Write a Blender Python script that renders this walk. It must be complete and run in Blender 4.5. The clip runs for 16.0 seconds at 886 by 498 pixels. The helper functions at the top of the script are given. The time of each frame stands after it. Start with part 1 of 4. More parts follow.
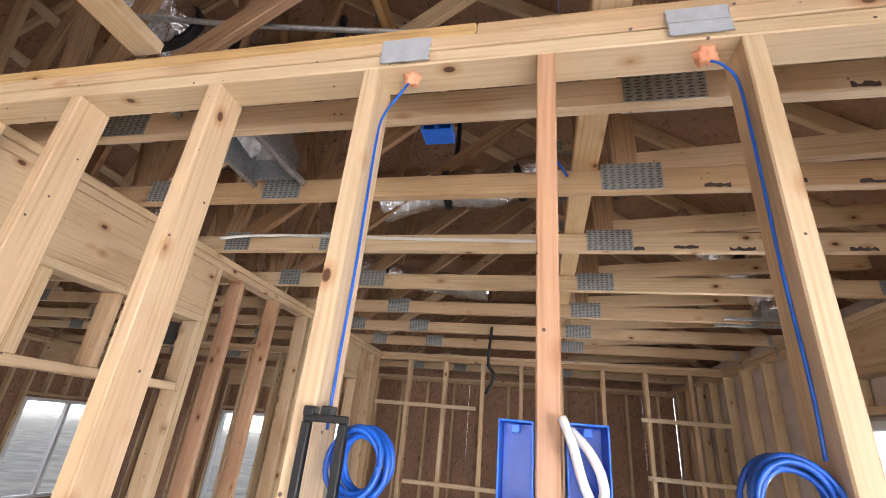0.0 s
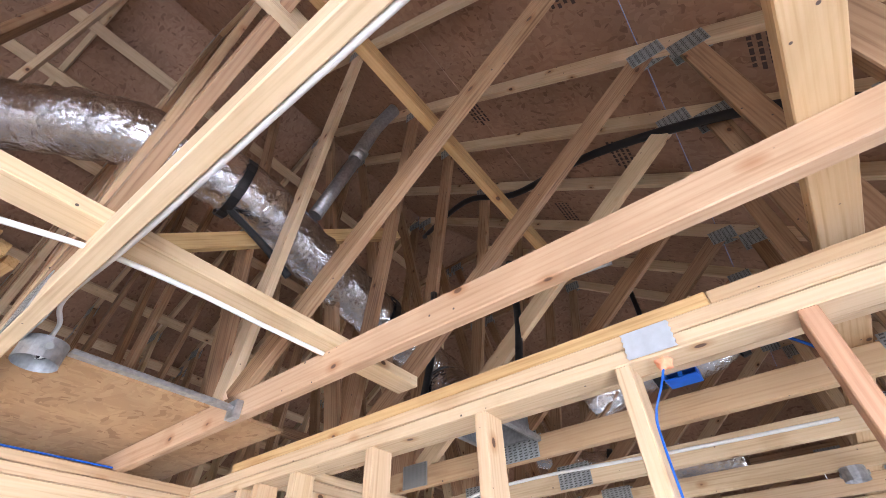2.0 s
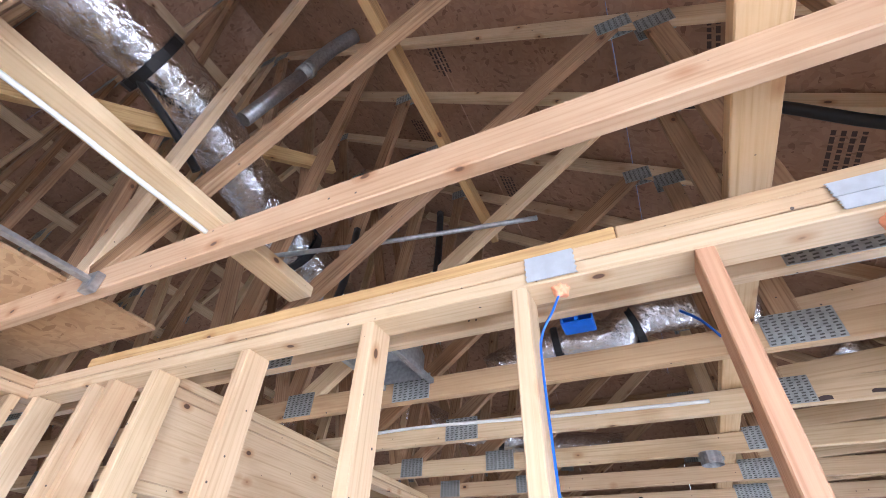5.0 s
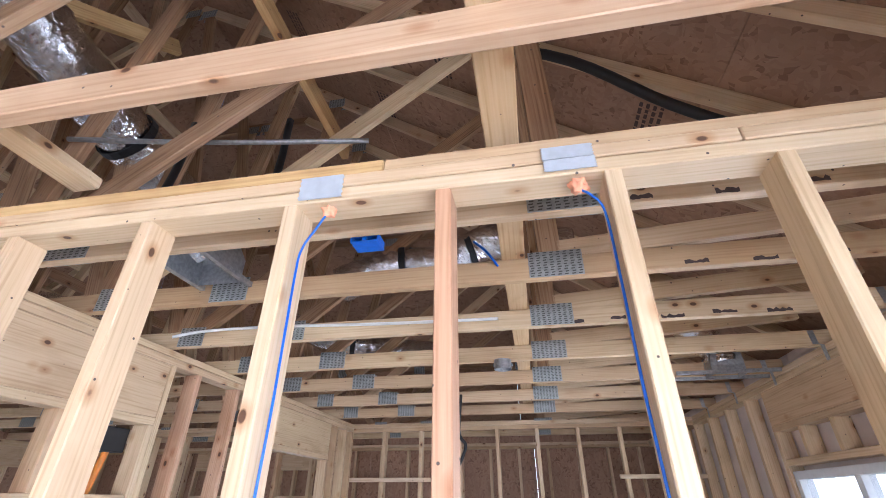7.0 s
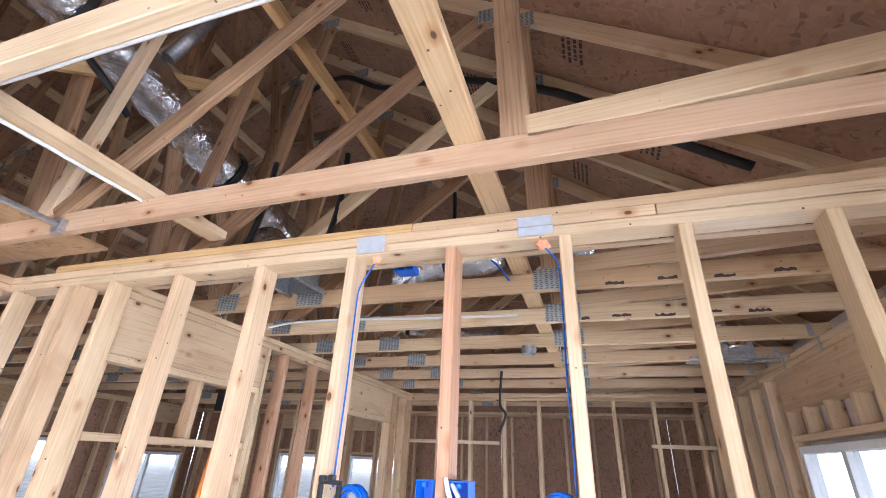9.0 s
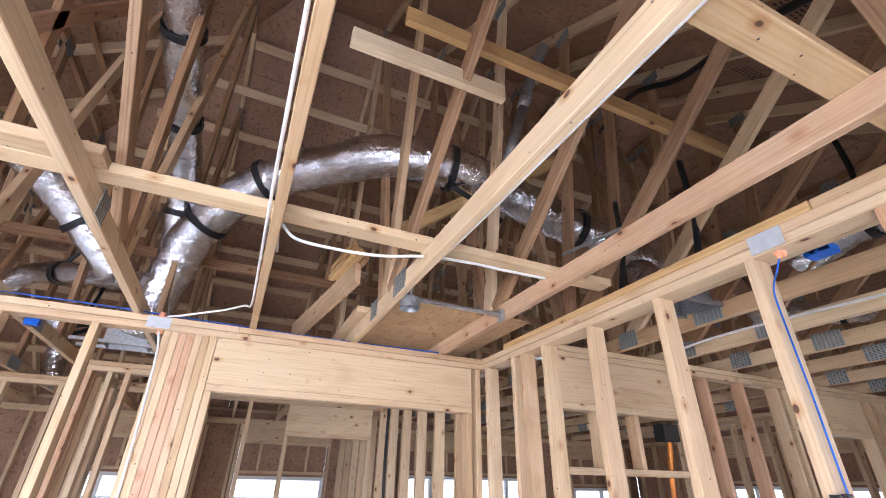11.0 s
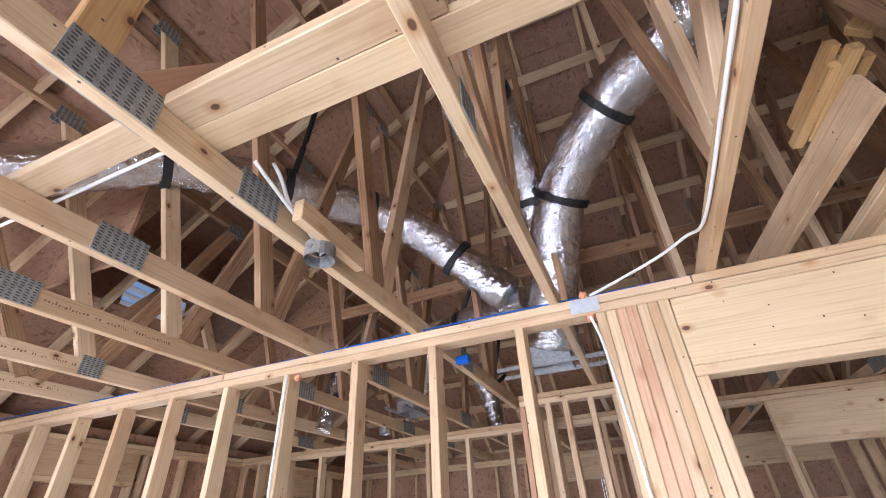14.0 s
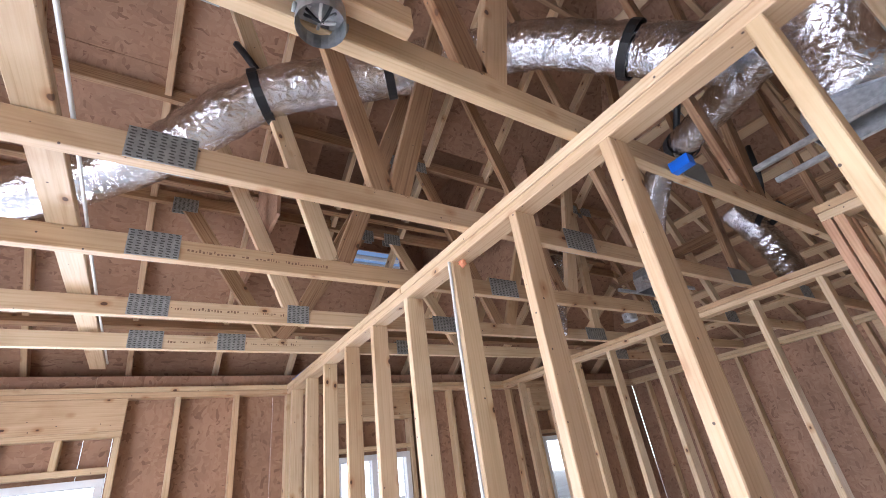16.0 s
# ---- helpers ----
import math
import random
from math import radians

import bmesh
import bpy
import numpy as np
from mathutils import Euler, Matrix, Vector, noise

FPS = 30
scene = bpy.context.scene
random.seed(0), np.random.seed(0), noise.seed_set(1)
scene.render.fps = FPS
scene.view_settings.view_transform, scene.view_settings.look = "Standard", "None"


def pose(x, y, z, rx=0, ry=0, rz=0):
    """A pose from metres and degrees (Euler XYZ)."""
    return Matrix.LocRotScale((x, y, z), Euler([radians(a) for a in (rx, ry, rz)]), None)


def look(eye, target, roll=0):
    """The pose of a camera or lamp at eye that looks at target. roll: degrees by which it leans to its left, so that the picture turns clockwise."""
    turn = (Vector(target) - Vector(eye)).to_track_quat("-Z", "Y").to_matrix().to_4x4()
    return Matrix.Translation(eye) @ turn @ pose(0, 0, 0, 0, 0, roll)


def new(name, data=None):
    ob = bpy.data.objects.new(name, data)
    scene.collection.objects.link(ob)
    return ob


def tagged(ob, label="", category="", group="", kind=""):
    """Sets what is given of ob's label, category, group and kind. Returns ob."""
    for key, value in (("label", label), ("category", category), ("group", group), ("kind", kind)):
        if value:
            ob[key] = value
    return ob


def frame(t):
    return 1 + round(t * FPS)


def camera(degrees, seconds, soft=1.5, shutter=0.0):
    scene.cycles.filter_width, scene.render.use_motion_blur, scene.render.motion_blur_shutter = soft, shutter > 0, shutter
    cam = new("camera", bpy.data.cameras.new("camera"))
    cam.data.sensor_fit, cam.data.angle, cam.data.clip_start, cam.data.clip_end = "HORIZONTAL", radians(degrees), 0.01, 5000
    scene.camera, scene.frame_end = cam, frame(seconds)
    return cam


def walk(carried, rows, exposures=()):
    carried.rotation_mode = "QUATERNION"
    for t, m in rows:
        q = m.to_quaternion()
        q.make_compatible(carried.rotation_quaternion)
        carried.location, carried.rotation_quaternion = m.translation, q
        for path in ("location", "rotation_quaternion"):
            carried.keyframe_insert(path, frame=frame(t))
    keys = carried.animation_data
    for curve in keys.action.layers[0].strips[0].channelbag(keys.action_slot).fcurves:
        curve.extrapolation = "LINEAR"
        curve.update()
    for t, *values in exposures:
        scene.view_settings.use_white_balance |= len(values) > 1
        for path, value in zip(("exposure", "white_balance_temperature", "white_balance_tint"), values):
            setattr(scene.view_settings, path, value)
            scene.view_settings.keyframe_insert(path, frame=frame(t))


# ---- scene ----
cam = camera(90.5, 16.0, soft=0.9)
PATH = [
    (0, (2.34, -0.618, 1.606), (1.913, 1.172, 2.389), 5.4),
    (0.5, (2.306, -0.697, 1.708), (1.679, 0.939, 2.672), 1.8),
    (1, (2.254, -0.792, 1.793), (1.448, 0.611, 2.97), 0.5),
    (1.5, (2.218, -0.881, 1.832), (1.357, 0.379, 3.124), 0.4),
    (2, (2.207, -0.957, 1.862), (1.337, 0.227, 3.219), -1.9),
    (2.5, (2.213, -0.992, 1.877), (1.327, 0.14, 3.267), -3.3),
    (3, (2.206, -1.013, 1.866), (1.287, 0.056, 3.285), -4.0),
    (3.2, (2.205, -1.007, 1.861), (1.274, 0.038, 3.29), -3.8),
    (5.3, (2.164, -0.715, 1.757), (1.559, 0.72, 3.012), 3.1),
    (5.5, (2.158, -0.704, 1.755), (1.605, 0.776, 2.981), 3.1),
    (6, (2.185, -0.674, 1.749), (1.782, 0.912, 2.898), 3.4),
    (6.5, (2.328, -0.694, 1.714), (2.0, 0.934, 2.829), 2.1),
    (7, (2.509, -0.734, 1.72), (2.188, 0.972, 2.713), 0.2),
    (7.5, (2.631, -0.843, 1.68), (2.294, 0.912, 2.578), 0.7),
    (8, (2.684, -1.039, 1.685), (2.341, 0.742, 2.528), 0.3),
    (8.2, (2.699, -1.099, 1.705), (2.329, 0.68, 2.54), 0.5),
    (10.3, (2.874, -1.337, 1.625), (1.68, -0.067, 2.605), 3.4),
    (10.5, (2.866, -1.369, 1.62), (1.553, -0.218, 2.596), 2.4),
    (11, (2.801, -1.472, 1.639), (1.187, -0.763, 2.582), 1.2),
    (11.5, (2.624, -1.652, 1.641), (0.897, -1.271, 2.577), -0.8),
    (12, (2.459, -1.721, 1.636), (0.709, -1.424, 2.559), -1.3),
    (12.5, (2.244, -1.678, 1.623), (0.483, -1.492, 2.553), -1.5),
    (13, (2.077, -1.663, 1.681), (0.339, -1.809, 2.66), -6.9),
    (13.5, (1.912, -1.765, 1.666), (0.245, -2.159, 2.699), -5.0),
    (14, (1.754, -1.879, 1.656), (0.186, -2.494, 2.735), -3.3),
    (14.5, (1.553, -1.882, 1.608), (0.156, -2.801, 2.705), -3.9),
    (15, (1.285, -1.805, 1.589), (0.094, -3.017, 2.644), -1.9),
    (15.5, (1.095, -1.863, 1.582), (-0.087, -3.177, 2.518), -7.4),
    (16, (0.971, -2.127, 1.591), (-0.06, -3.58, 2.499), -8.3),
]
LIGHTNESS = [(0, -0.52, 6550, 12), (1.5, -0.2, 5950, 13), (3, -0.04, 5650, 13), (7, -0.12, 5450, 12), (8.2, -0.06, 5500, 12),
             (10.5, -0.58, 5800, 15), (16, -0.6, 5750, 14)]
walk(cam, [(t, look(eye, target, roll)) for t, eye, target, roll in PATH], LIGHTNESS)


# ---- world, sun, window light ----
world = bpy.data.worlds.new("sky_world")
scene.world = world
world.use_nodes = True
wn = world.node_tree
sky = wn.nodes.new("ShaderNodeTexSky")
sky.sky_type = 'NISHITA'
sky.sun_disc = False
sky.sun_elevation, sky.sun_rotation = radians(50), radians(140)
bgn = wn.nodes["Background"]
bgn.inputs["Strength"].default_value = 0.15
wn.links.new(sky.outputs[0], bgn.inputs[0])
sun = new("sun", bpy.data.lights.new("sun", 'SUN'))
sun.data.energy, sun.data.angle, sun.data.color = 1.5, radians(10), (1, 0.96, 0.9)
sun.matrix_world = look((6, -9, 12), (0, 0, 0))


def window_light(x, y, z, tx, ty, tz, w, h, power):
    ob = new("window_light", bpy.data.lights.new("window_light", 'AREA'))
    ob.data.shape, ob.data.size, ob.data.size_y, ob.data.energy = 'RECTANGLE', w, h, power
    ob.data.color = (0.93, 0.95, 1.0)
    ob.matrix_world = look((x, y, z), (tx, ty, tz))


LAMP = 0.48
window_light(4.03, -2.6, 1.15, 0, -2.6, -0.6, 2.6, 1.5, 740 * LAMP)
window_light(4.03, 2.06, 1.35, 0, 2.06, 0.0, 1.1, 0.95, 130 * LAMP)
window_light(2.1, -5.97, 1.2, 2.1, 0, -0.6, 1.7, 1.2, 390 * LAMP)
window_light(-0.75, -5.97, 1.2, -0.75, 0, -0.3, 0.6, 1.2, 45 * LAMP)
window_light(-3.2, -5.97, 1.2, -3.2, 0, -0.3, 0.8, 1.2, 35 * LAMP)
window_light(-4.62, -2.3, 1.0, 0, -2.3, -0.5, 1.5, 1.3, 40 * LAMP)
window_light(-1.5, 6.12, 1.0, -1.5, 0, -0.3, 2.2, 1.3, 50 * LAMP)
window_light(-4.62, 2.6, 1.0, 0, 2.6, -0.5, 2.4, 1.3, 55 * LAMP)


# ---- materials ----
def material(name):
    m = bpy.data.materials.new(name)
    m.use_nodes = True
    nt = m.node_tree
    return m, nt, nt.nodes["Principled BSDF"]


def ramp(nt, stops):
    r = nt.nodes.new("ShaderNodeValToRGB")
    e = r.color_ramp.elements
    e[0].position, e[0].color = stops[0][0], (*stops[0][1], 1)
    e[1].position, e[1].color = stops[-1][0], (*stops[-1][1], 1)
    for p, c in stops[1:-1]:
        k = e.new(p)
        k.color = (*c, 1)
    return r


def mixed(nt, a, b, fac, mode='MIX'):
    n = nt.nodes.new("ShaderNodeMix")
    n.data_type, n.blend_type = 'RGBA', mode
    for sock, v in ((n.inputs[0], fac), (n.inputs[6], a), (n.inputs[7], b)):
        if hasattr(v, "links"):
            nt.links.new(v, sock)
        elif isinstance(v, tuple):
            sock.default_value = (*v, 1)
        else:
            sock.default_value = v
    return n.outputs[2]


def coords(nt, scale, spread=9.0):
    """Object coordinates, shifted by each piece's own random number."""
    tc, inf = nt.nodes.new("ShaderNodeTexCoord"), nt.nodes.new("ShaderNodeObjectInfo")
    mul = nt.nodes.new("ShaderNodeMath")
    mul.operation = 'MULTIPLY'
    mul.inputs[1].default_value = spread
    nt.links.new(inf.outputs["Random"], mul.inputs[0])
    add = nt.nodes.new("ShaderNodeVectorMath")
    add.operation = 'ADD'
    nt.links.new(tc.outputs["Object"], add.inputs[0])
    nt.links.new(mul.outputs[0], add.inputs[1])
    mp = nt.nodes.new("ShaderNodeMapping")
    mp.inputs["Scale"].default_value = scale
    nt.links.new(add.outputs[0], mp.inputs[0])
    return mp.outputs[0], inf.outputs["Random"]


def tex_noise(nt, vec, scale, detail=4, dist=0.0):
    n = nt.nodes.new("ShaderNodeTexNoise")
    n.inputs["Scale"].default_value, n.inputs["Detail"].default_value = scale, detail
    n.inputs["Distortion"].default_value = dist
    nt.links.new(vec, n.inputs["Vector"])
    return n.outputs["Fac"]


def bump(nt, b, height, strength, dist=0.002):
    n = nt.nodes.new("ShaderNodeBump")
    n.inputs["Strength"].default_value, n.inputs["Distance"].default_value = strength, dist
    nt.links.new(height, n.inputs["Height"])
    nt.links.new(n.outputs[0], b.inputs["Normal"])


def lumber(name, light, mid, dark):
    """Sawn softwood: fibres and growth rings along local x, small dark knots, each board its own tone."""
    m, nt, b = material(name)
    v, rnd = coords(nt, (0.8, 30.0, 30.0))
    fine = tex_noise(nt, v, 3.6, 7, 0.35)
    # growth rings: a tilted log axis, so that the cut shows long arches
    vr, _ = coords(nt, (0.16, 1.0, 1.0), 4.0)
    warp = nt.nodes.new("ShaderNodeTexNoise")
    warp.inputs["Scale"].default_value, warp.inputs["Detail"].default_value = 2.4, 2
    nt.links.new(vr, warp.inputs["Vector"])
    push = nt.nodes.new("ShaderNodeVectorMath")
    push.operation = 'MULTIPLY_ADD'
    push.inputs[1].default_value = (0.10, 0.10, 0.10)
    nt.links.new(warp.outputs["Color"], push.inputs[0])
    nt.links.new(vr, push.inputs[2])
    wave = nt.nodes.new("ShaderNodeTexWave")
    wave.wave_type, wave.rings_direction = 'RINGS', 'X'
    wave.inputs["Scale"].default_value, wave.inputs["Distortion"].default_value = 34, 1.2
    wave.inputs["Detail"].default_value = 2
    nt.links.new(push.outputs[0], wave.inputs["Vector"])
    mean = nt.nodes.new("ShaderNodeMix")
    mean.inputs[0].default_value = 0.10
    nt.links.new(fine, mean.inputs[2])
    nt.links.new(wave.outputs["Fac"], mean.inputs[3])
    grain = mean.outputs[0]
    base = ramp(nt, [(0.30, dark), (0.44, mid), (0.60, light)])
    nt.links.new(grain, base.inputs[0])
    v2, _ = coords(nt, (0.6, 1.6, 1.6), 5.0)
    stain = ramp(nt, [(0.32, (0.74, 0.66, 0.58)), (0.5, (0.97, 0.95, 0.93)), (0.68, (1.0, 1.0, 1.0))])
    nt.links.new(tex_noise(nt, v2, 3.4, 5, 0.8), stain.inputs[0])
    c = mixed(nt, base.outputs[0], stain.outputs[0], 0.7, 'MULTIPLY')
    tone = ramp(nt, [(0.0, (0.84, 0.74, 0.62)), (0.2, (1.0, 0.94, 0.90)), (0.45, (1.05, 1.02, 0.93)), (0.75, (1.07, 1.06, 1.04)), (1.0, (1.0, 0.90, 0.82))])
    nt.links.new(rnd, tone.inputs[0])
    c = mixed(nt, c, tone.outputs[0], 1.0, 'MULTIPLY')
    v3, _ = coords(nt, (0.62, 1.0, 1.0), 7.0)
    vor = nt.nodes.new("ShaderNodeTexVoronoi")
    vor.inputs["Scale"].default_value = 9.0
    nt.links.new(v3, vor.inputs["Vector"])
    halo = ramp(nt, [(0.07, (0.66, 0.44, 0.28)), (0.22, (1, 1, 1))])
    nt.links.new(vor.outputs["Distance"], halo.inputs[0])
    c = mixed(nt, c, halo.outputs[0], 0.75, 'MULTIPLY')
    knot = ramp(nt, [(0.062, (1, 1, 1)), (0.088, (0, 0, 0))])
    nt.links.new(vor.outputs["Distance"], knot.inputs[0])
    c = mixed(nt, c, (0.10, 0.042, 0.018), knot.outputs[0])
    # nail heads and small dents
    v4, _ = coords(nt, (1.0, 1.0, 1.0), 11.0)
    dots = nt.nodes.new("ShaderNodeTexVoronoi")
    dots.inputs["Scale"].default_value = 17
    nt.links.new(v4, dots.inputs["Vector"])
    dent = ramp(nt, [(0.05, (1, 1, 1)), (0.07, (0, 0, 0))])
    nt.links.new(dots.outputs["Distance"], dent.inputs[0])
    c = mixed(nt, c, (0.09, 0.06, 0.045), dent.outputs[0])
    nt.links.new(c, b.inputs["Base Color"])
    b.inputs["Roughness"].default_value = 0.58
    bump(nt, b, grain, 0.35)
    return m


pine = lumber("pine", (0.64, 0.50, 0.335), (0.60, 0.457, 0.295), (0.515, 0.375, 0.23))
# the same pine with the deep attic's shade put into its colour
pine_shaded = lumber("pine_shaded", (0.40, 0.262, 0.155), (0.325, 0.20, 0.113), (0.21, 0.12, 0.062))
pine_orange = lumber("pine_orange", (0.57, 0.37, 0.245), (0.52, 0.32, 0.20), (0.43, 0.25, 0.145))
pine_pale = lumber("pine_pale", (0.68, 0.57, 0.42), (0.64, 0.52, 0.37), (0.55, 0.425, 0.28))
pine_pink = lumber("pine_pink", (0.62, 0.463, 0.328), (0.58, 0.418, 0.286), (0.50, 0.343, 0.22))
pine_cream = lumber("pine_cream", (0.65, 0.50, 0.30), (0.61, 0.45, 0.255), (0.52, 0.36, 0.18))
pine_yellow = lumber("pine_yellow", (0.60, 0.42, 0.205), (0.55, 0.37, 0.165), (0.42, 0.26, 0.105))


def osb_material(name, light, mid, dark):
    """Strand board: long flakes pressed in two directions, blotchy at a larger scale."""
    m, nt, b = material(name)
    tc = nt.nodes.new("ShaderNodeTexCoord")
    nz = nt.nodes.new("ShaderNodeTexNoise")
    nz.inputs["Scale"].default_value = 7
    nt.links.new(tc.outputs["Object"], nz.inputs["Vector"])
    vadd = nt.nodes.new("ShaderNodeVectorMath")
    vadd.operation = 'MULTIPLY_ADD'
    nt.links.new(nz.outputs["Color"], vadd.inputs[0])
    vadd.inputs[1].default_value = (0.10, 0.10, 0.10)
    nt.links.new(tc.outputs["Object"], vadd.inputs[2])
    layers = []
    for size in ((16, 52, 40), (50, 18, 36)):
        mp = nt.nodes.new("ShaderNodeMapping")
        mp.inputs["Scale"].default_value = size
        nt.links.new(vadd.outputs[0], mp.inputs[0])
        vor = nt.nodes.new("ShaderNodeTexVoronoi")
        vor.inputs["Scale"].default_value = 1.0
        nt.links.new(mp.outputs[0], vor.inputs["Vector"])
        sep = nt.nodes.new("ShaderNodeSeparateColor")
        nt.links.new(vor.outputs["Color"], sep.inputs[0])
        layers.append(sep)
    pick = nt.nodes.new("ShaderNodeMix")
    sw = ramp(nt, [(0.48, (0, 0, 0)), (0.52, (1, 1, 1))])
    nt.links.new(layers[0].outputs[1], sw.inputs[0])
    nt.links.new(sw.outputs[0], pick.inputs[0])
    nt.links.new(layers[0].outputs[0], pick.inputs[2])
    nt.links.new(layers[1].outputs[0], pick.inputs[3])
    flake = pick.outputs[0]
    r = ramp(nt, [(0.0, dark), (0.13, mid), (0.7, light), (1.0, mid)])
    nt.links.new(flake, r.inputs[0])
    big = ramp(nt, [(0.35, (0.66, 0.62, 0.60)), (0.65, (1.05, 1.02, 1.0))])
    nt.links.new(tex_noise(nt, tc.outputs["Object"], 1.7, 6), big.inputs[0])
    c = mixed(nt, r.outputs[0], big.outputs[0], 0.6, 'MULTIPLY')
    nt.links.new(c, b.inputs["Base Color"])
    b.inputs["Roughness"].default_value = 0.66
    bump(nt, b, flake, 0.35)
    return m


osb = osb_material("osb", (0.42, 0.255, 0.162), (0.345, 0.198, 0.122), (0.235, 0.125, 0.074))
osb_bright = osb_material("osb_bright", (0.55, 0.37, 0.20), (0.47, 0.30, 0.155), (0.34, 0.2, 0.095))

foil, nt, b = material("foil")
b.inputs["Metallic"].default_value, b.inputs["Roughness"].default_value = 1.0, 0.13
tc = nt.nodes.new("ShaderNodeTexCoord")
facet = nt.nodes.new("ShaderNodeTexVoronoi")
facet.feature = 'SMOOTH_F1'
facet.inputs["Scale"].default_value = 34
nt.links.new(tc.outputs["Object"], facet.inputs["Vector"])
crinkle = nt.nodes.new("ShaderNodeMath")
crinkle.operation = 'ADD'
nt.links.new(facet.outputs["Distance"], crinkle.inputs[0])
nt.links.new(tex_noise(nt, tc.outputs["Object"], 30, 5, 1.4), crinkle.inputs[1])
tint = ramp(nt, [(0.3, (0.60, 0.62, 0.68)), (0.6, (0.88, 0.90, 0.95))])
nt.links.new(tex_noise(nt, tc.outputs["Object"], 9, 4), tint.inputs[0])
nt.links.new(tint.outputs[0], b.inputs["Base Color"])
bump(nt, b, crinkle.outputs[0], 0.8, 0.0085)


def simple(name, colour, rough=0.5, metal=0.0, speck=0.12, scale=30):
    m, nt, b = material(name)
    tc = nt.nodes.new("ShaderNodeTexCoord")
    f = tex_noise(nt, tc.outputs["Object"], scale, 4)
    r = ramp(nt, [(0.3, tuple(c * (1 - speck) for c in colour)), (0.7, tuple(min(1, c * (1 + speck)) for c in colour))])
    nt.links.new(f, r.inputs[0])
    nt.links.new(r.outputs[0], b.inputs["Base Color"])
    b.inputs["Roughness"].default_value, b.inputs["Metallic"].default_value = rough, metal
    bump(nt, b, f, 0.1, 0.001)
    return m


steel = simple("galvanised_steel", (0.42, 0.43, 0.44), 0.42, 0.85, 0.2, 60)
steel_dull = simple("dull_galvanised_plate", (0.38, 0.395, 0.385), 0.45, 0.6, 0.2, 40)
slot_dark = simple("plate_slot", (0.10, 0.10, 0.095), 0.7)
plate_pale = simple("pale_steel", (0.55, 0.58, 0.62), 0.45, 0.3, 0.08, 40)
blue_plastic = simple("blue_plastic", (0.012, 0.13, 0.62), 0.35)
blue_cable = simple("blue_cable", (0.01, 0.11, 0.55), 0.35)
white_cable = simple("white_cable", (0.78, 0.78, 0.76), 0.4, 0, 0.04)
yellow_cable = simple("orange_hose", (0.75, 0.25, 0.03), 0.45)
black_strap = simple("black_strap", (0.012, 0.012, 0.013), 0.5)
foam = simple("orange_foam", (0.85, 0.38, 0.22), 0.85, 0, 0.15, 60)
vinyl = simple("white_vinyl", (0.8, 0.81, 0.82), 0.4, 0, 0.03)
wrap = simple("white_house_wrap", (0.66, 0.58, 0.55), 0.6, 0, 0.08, 8)
concrete = simple("concrete", (0.42, 0.405, 0.38), 0.85, 0, 0.25, 5)
grass_m = simple("dry_ground", (0.45, 0.43, 0.38), 0.95, 0, 0.3, 2)
ink = simple("black_ink", (0.07, 0.045, 0.04), 0.8)
stamp_ink = simple("brown_stamp_ink", (0.24, 0.145, 0.085), 0.8)
glass, nt, b = material("window_glass")
b.inputs["Transmission Weight"].default_value, b.inputs["Roughness"].default_value = 1.0, 0.0
b.inputs["IOR"].default_value = 1.05


# ---- builders ----
def link_bm(name, bm, mat, parent=None, label=""):
    me = bpy.data.meshes.new(name)
    bm.to_mesh(me)
    bm.free()
    for mm in (mat if isinstance(mat, (list, tuple)) else [mat]):
        me.materials.append(mm)
    ob = new(name, me)
    if parent:
        ob.parent = parent
    if label:
        ob["label"] = label
    return ob


part = link_bm
BOXES = {}


def box_mesh(l, w, h, mat, bevel):
    key = (round(l, 3), round(w, 3), round(h, 3), mat.name, bevel)
    if key not in BOXES:
        bm = bmesh.new()
        bmesh.ops.create_cube(bm, size=1)
        bmesh.ops.scale(bm, vec=(l, w, h), verts=bm.verts)
        if bevel:
            bmesh.ops.bevel(bm, geom=bm.edges[:], offset=bevel, segments=1, affect='EDGES')
        me = bpy.data.meshes.new("board")
        bm.to_mesh(me)
        bm.free()
        me.materials.append(mat)
        BOXES[key] = me
    return BOXES[key]


def block(name, lo, hi, mat, parent=None, bevel=0.003, along=None):
    """An upright box from corner lo to corner hi, its grain along the longest side."""
    lo, hi = Vector(lo), Vector(hi)
    s = hi - lo
    ax = max(range(3), key=lambda i: s[i]) if along is None else along
    turn = (Matrix.Identity(4), pose(0, 0, 0, 0, 0, 90), pose(0, 0, 0, 0, -90, 0))[ax]
    dims = ((s.x, s.y, s.z), (s.y, s.x, s.z), (s.z, s.y, s.x))[ax]
    ob = new(name, box_mesh(*dims, mat, bevel))
    ob.matrix_world = Matrix.Translation((lo + hi) / 2) @ turn
    if parent:
        ob.parent = parent
    return ob


def stick(name, p, q, w, h, mat, parent=None, up=(0, 0, 1)):
    """A board from p to q, w thick sideways and h deep, upwards as near as may be to up."""
    p, q = Vector(p), Vector(q)
    x = (q - p).normalized()
    y = Vector(up).cross(x).normalized()
    z = x.cross(y)
    m = Matrix((x, y, z)).transposed().to_4x4()
    m.translation = (p + q) / 2
    ob = new(name, box_mesh((q - p).length, w, h, mat, 0.003))
    ob.matrix_world = m
    if parent:
        ob.parent = parent
    return ob


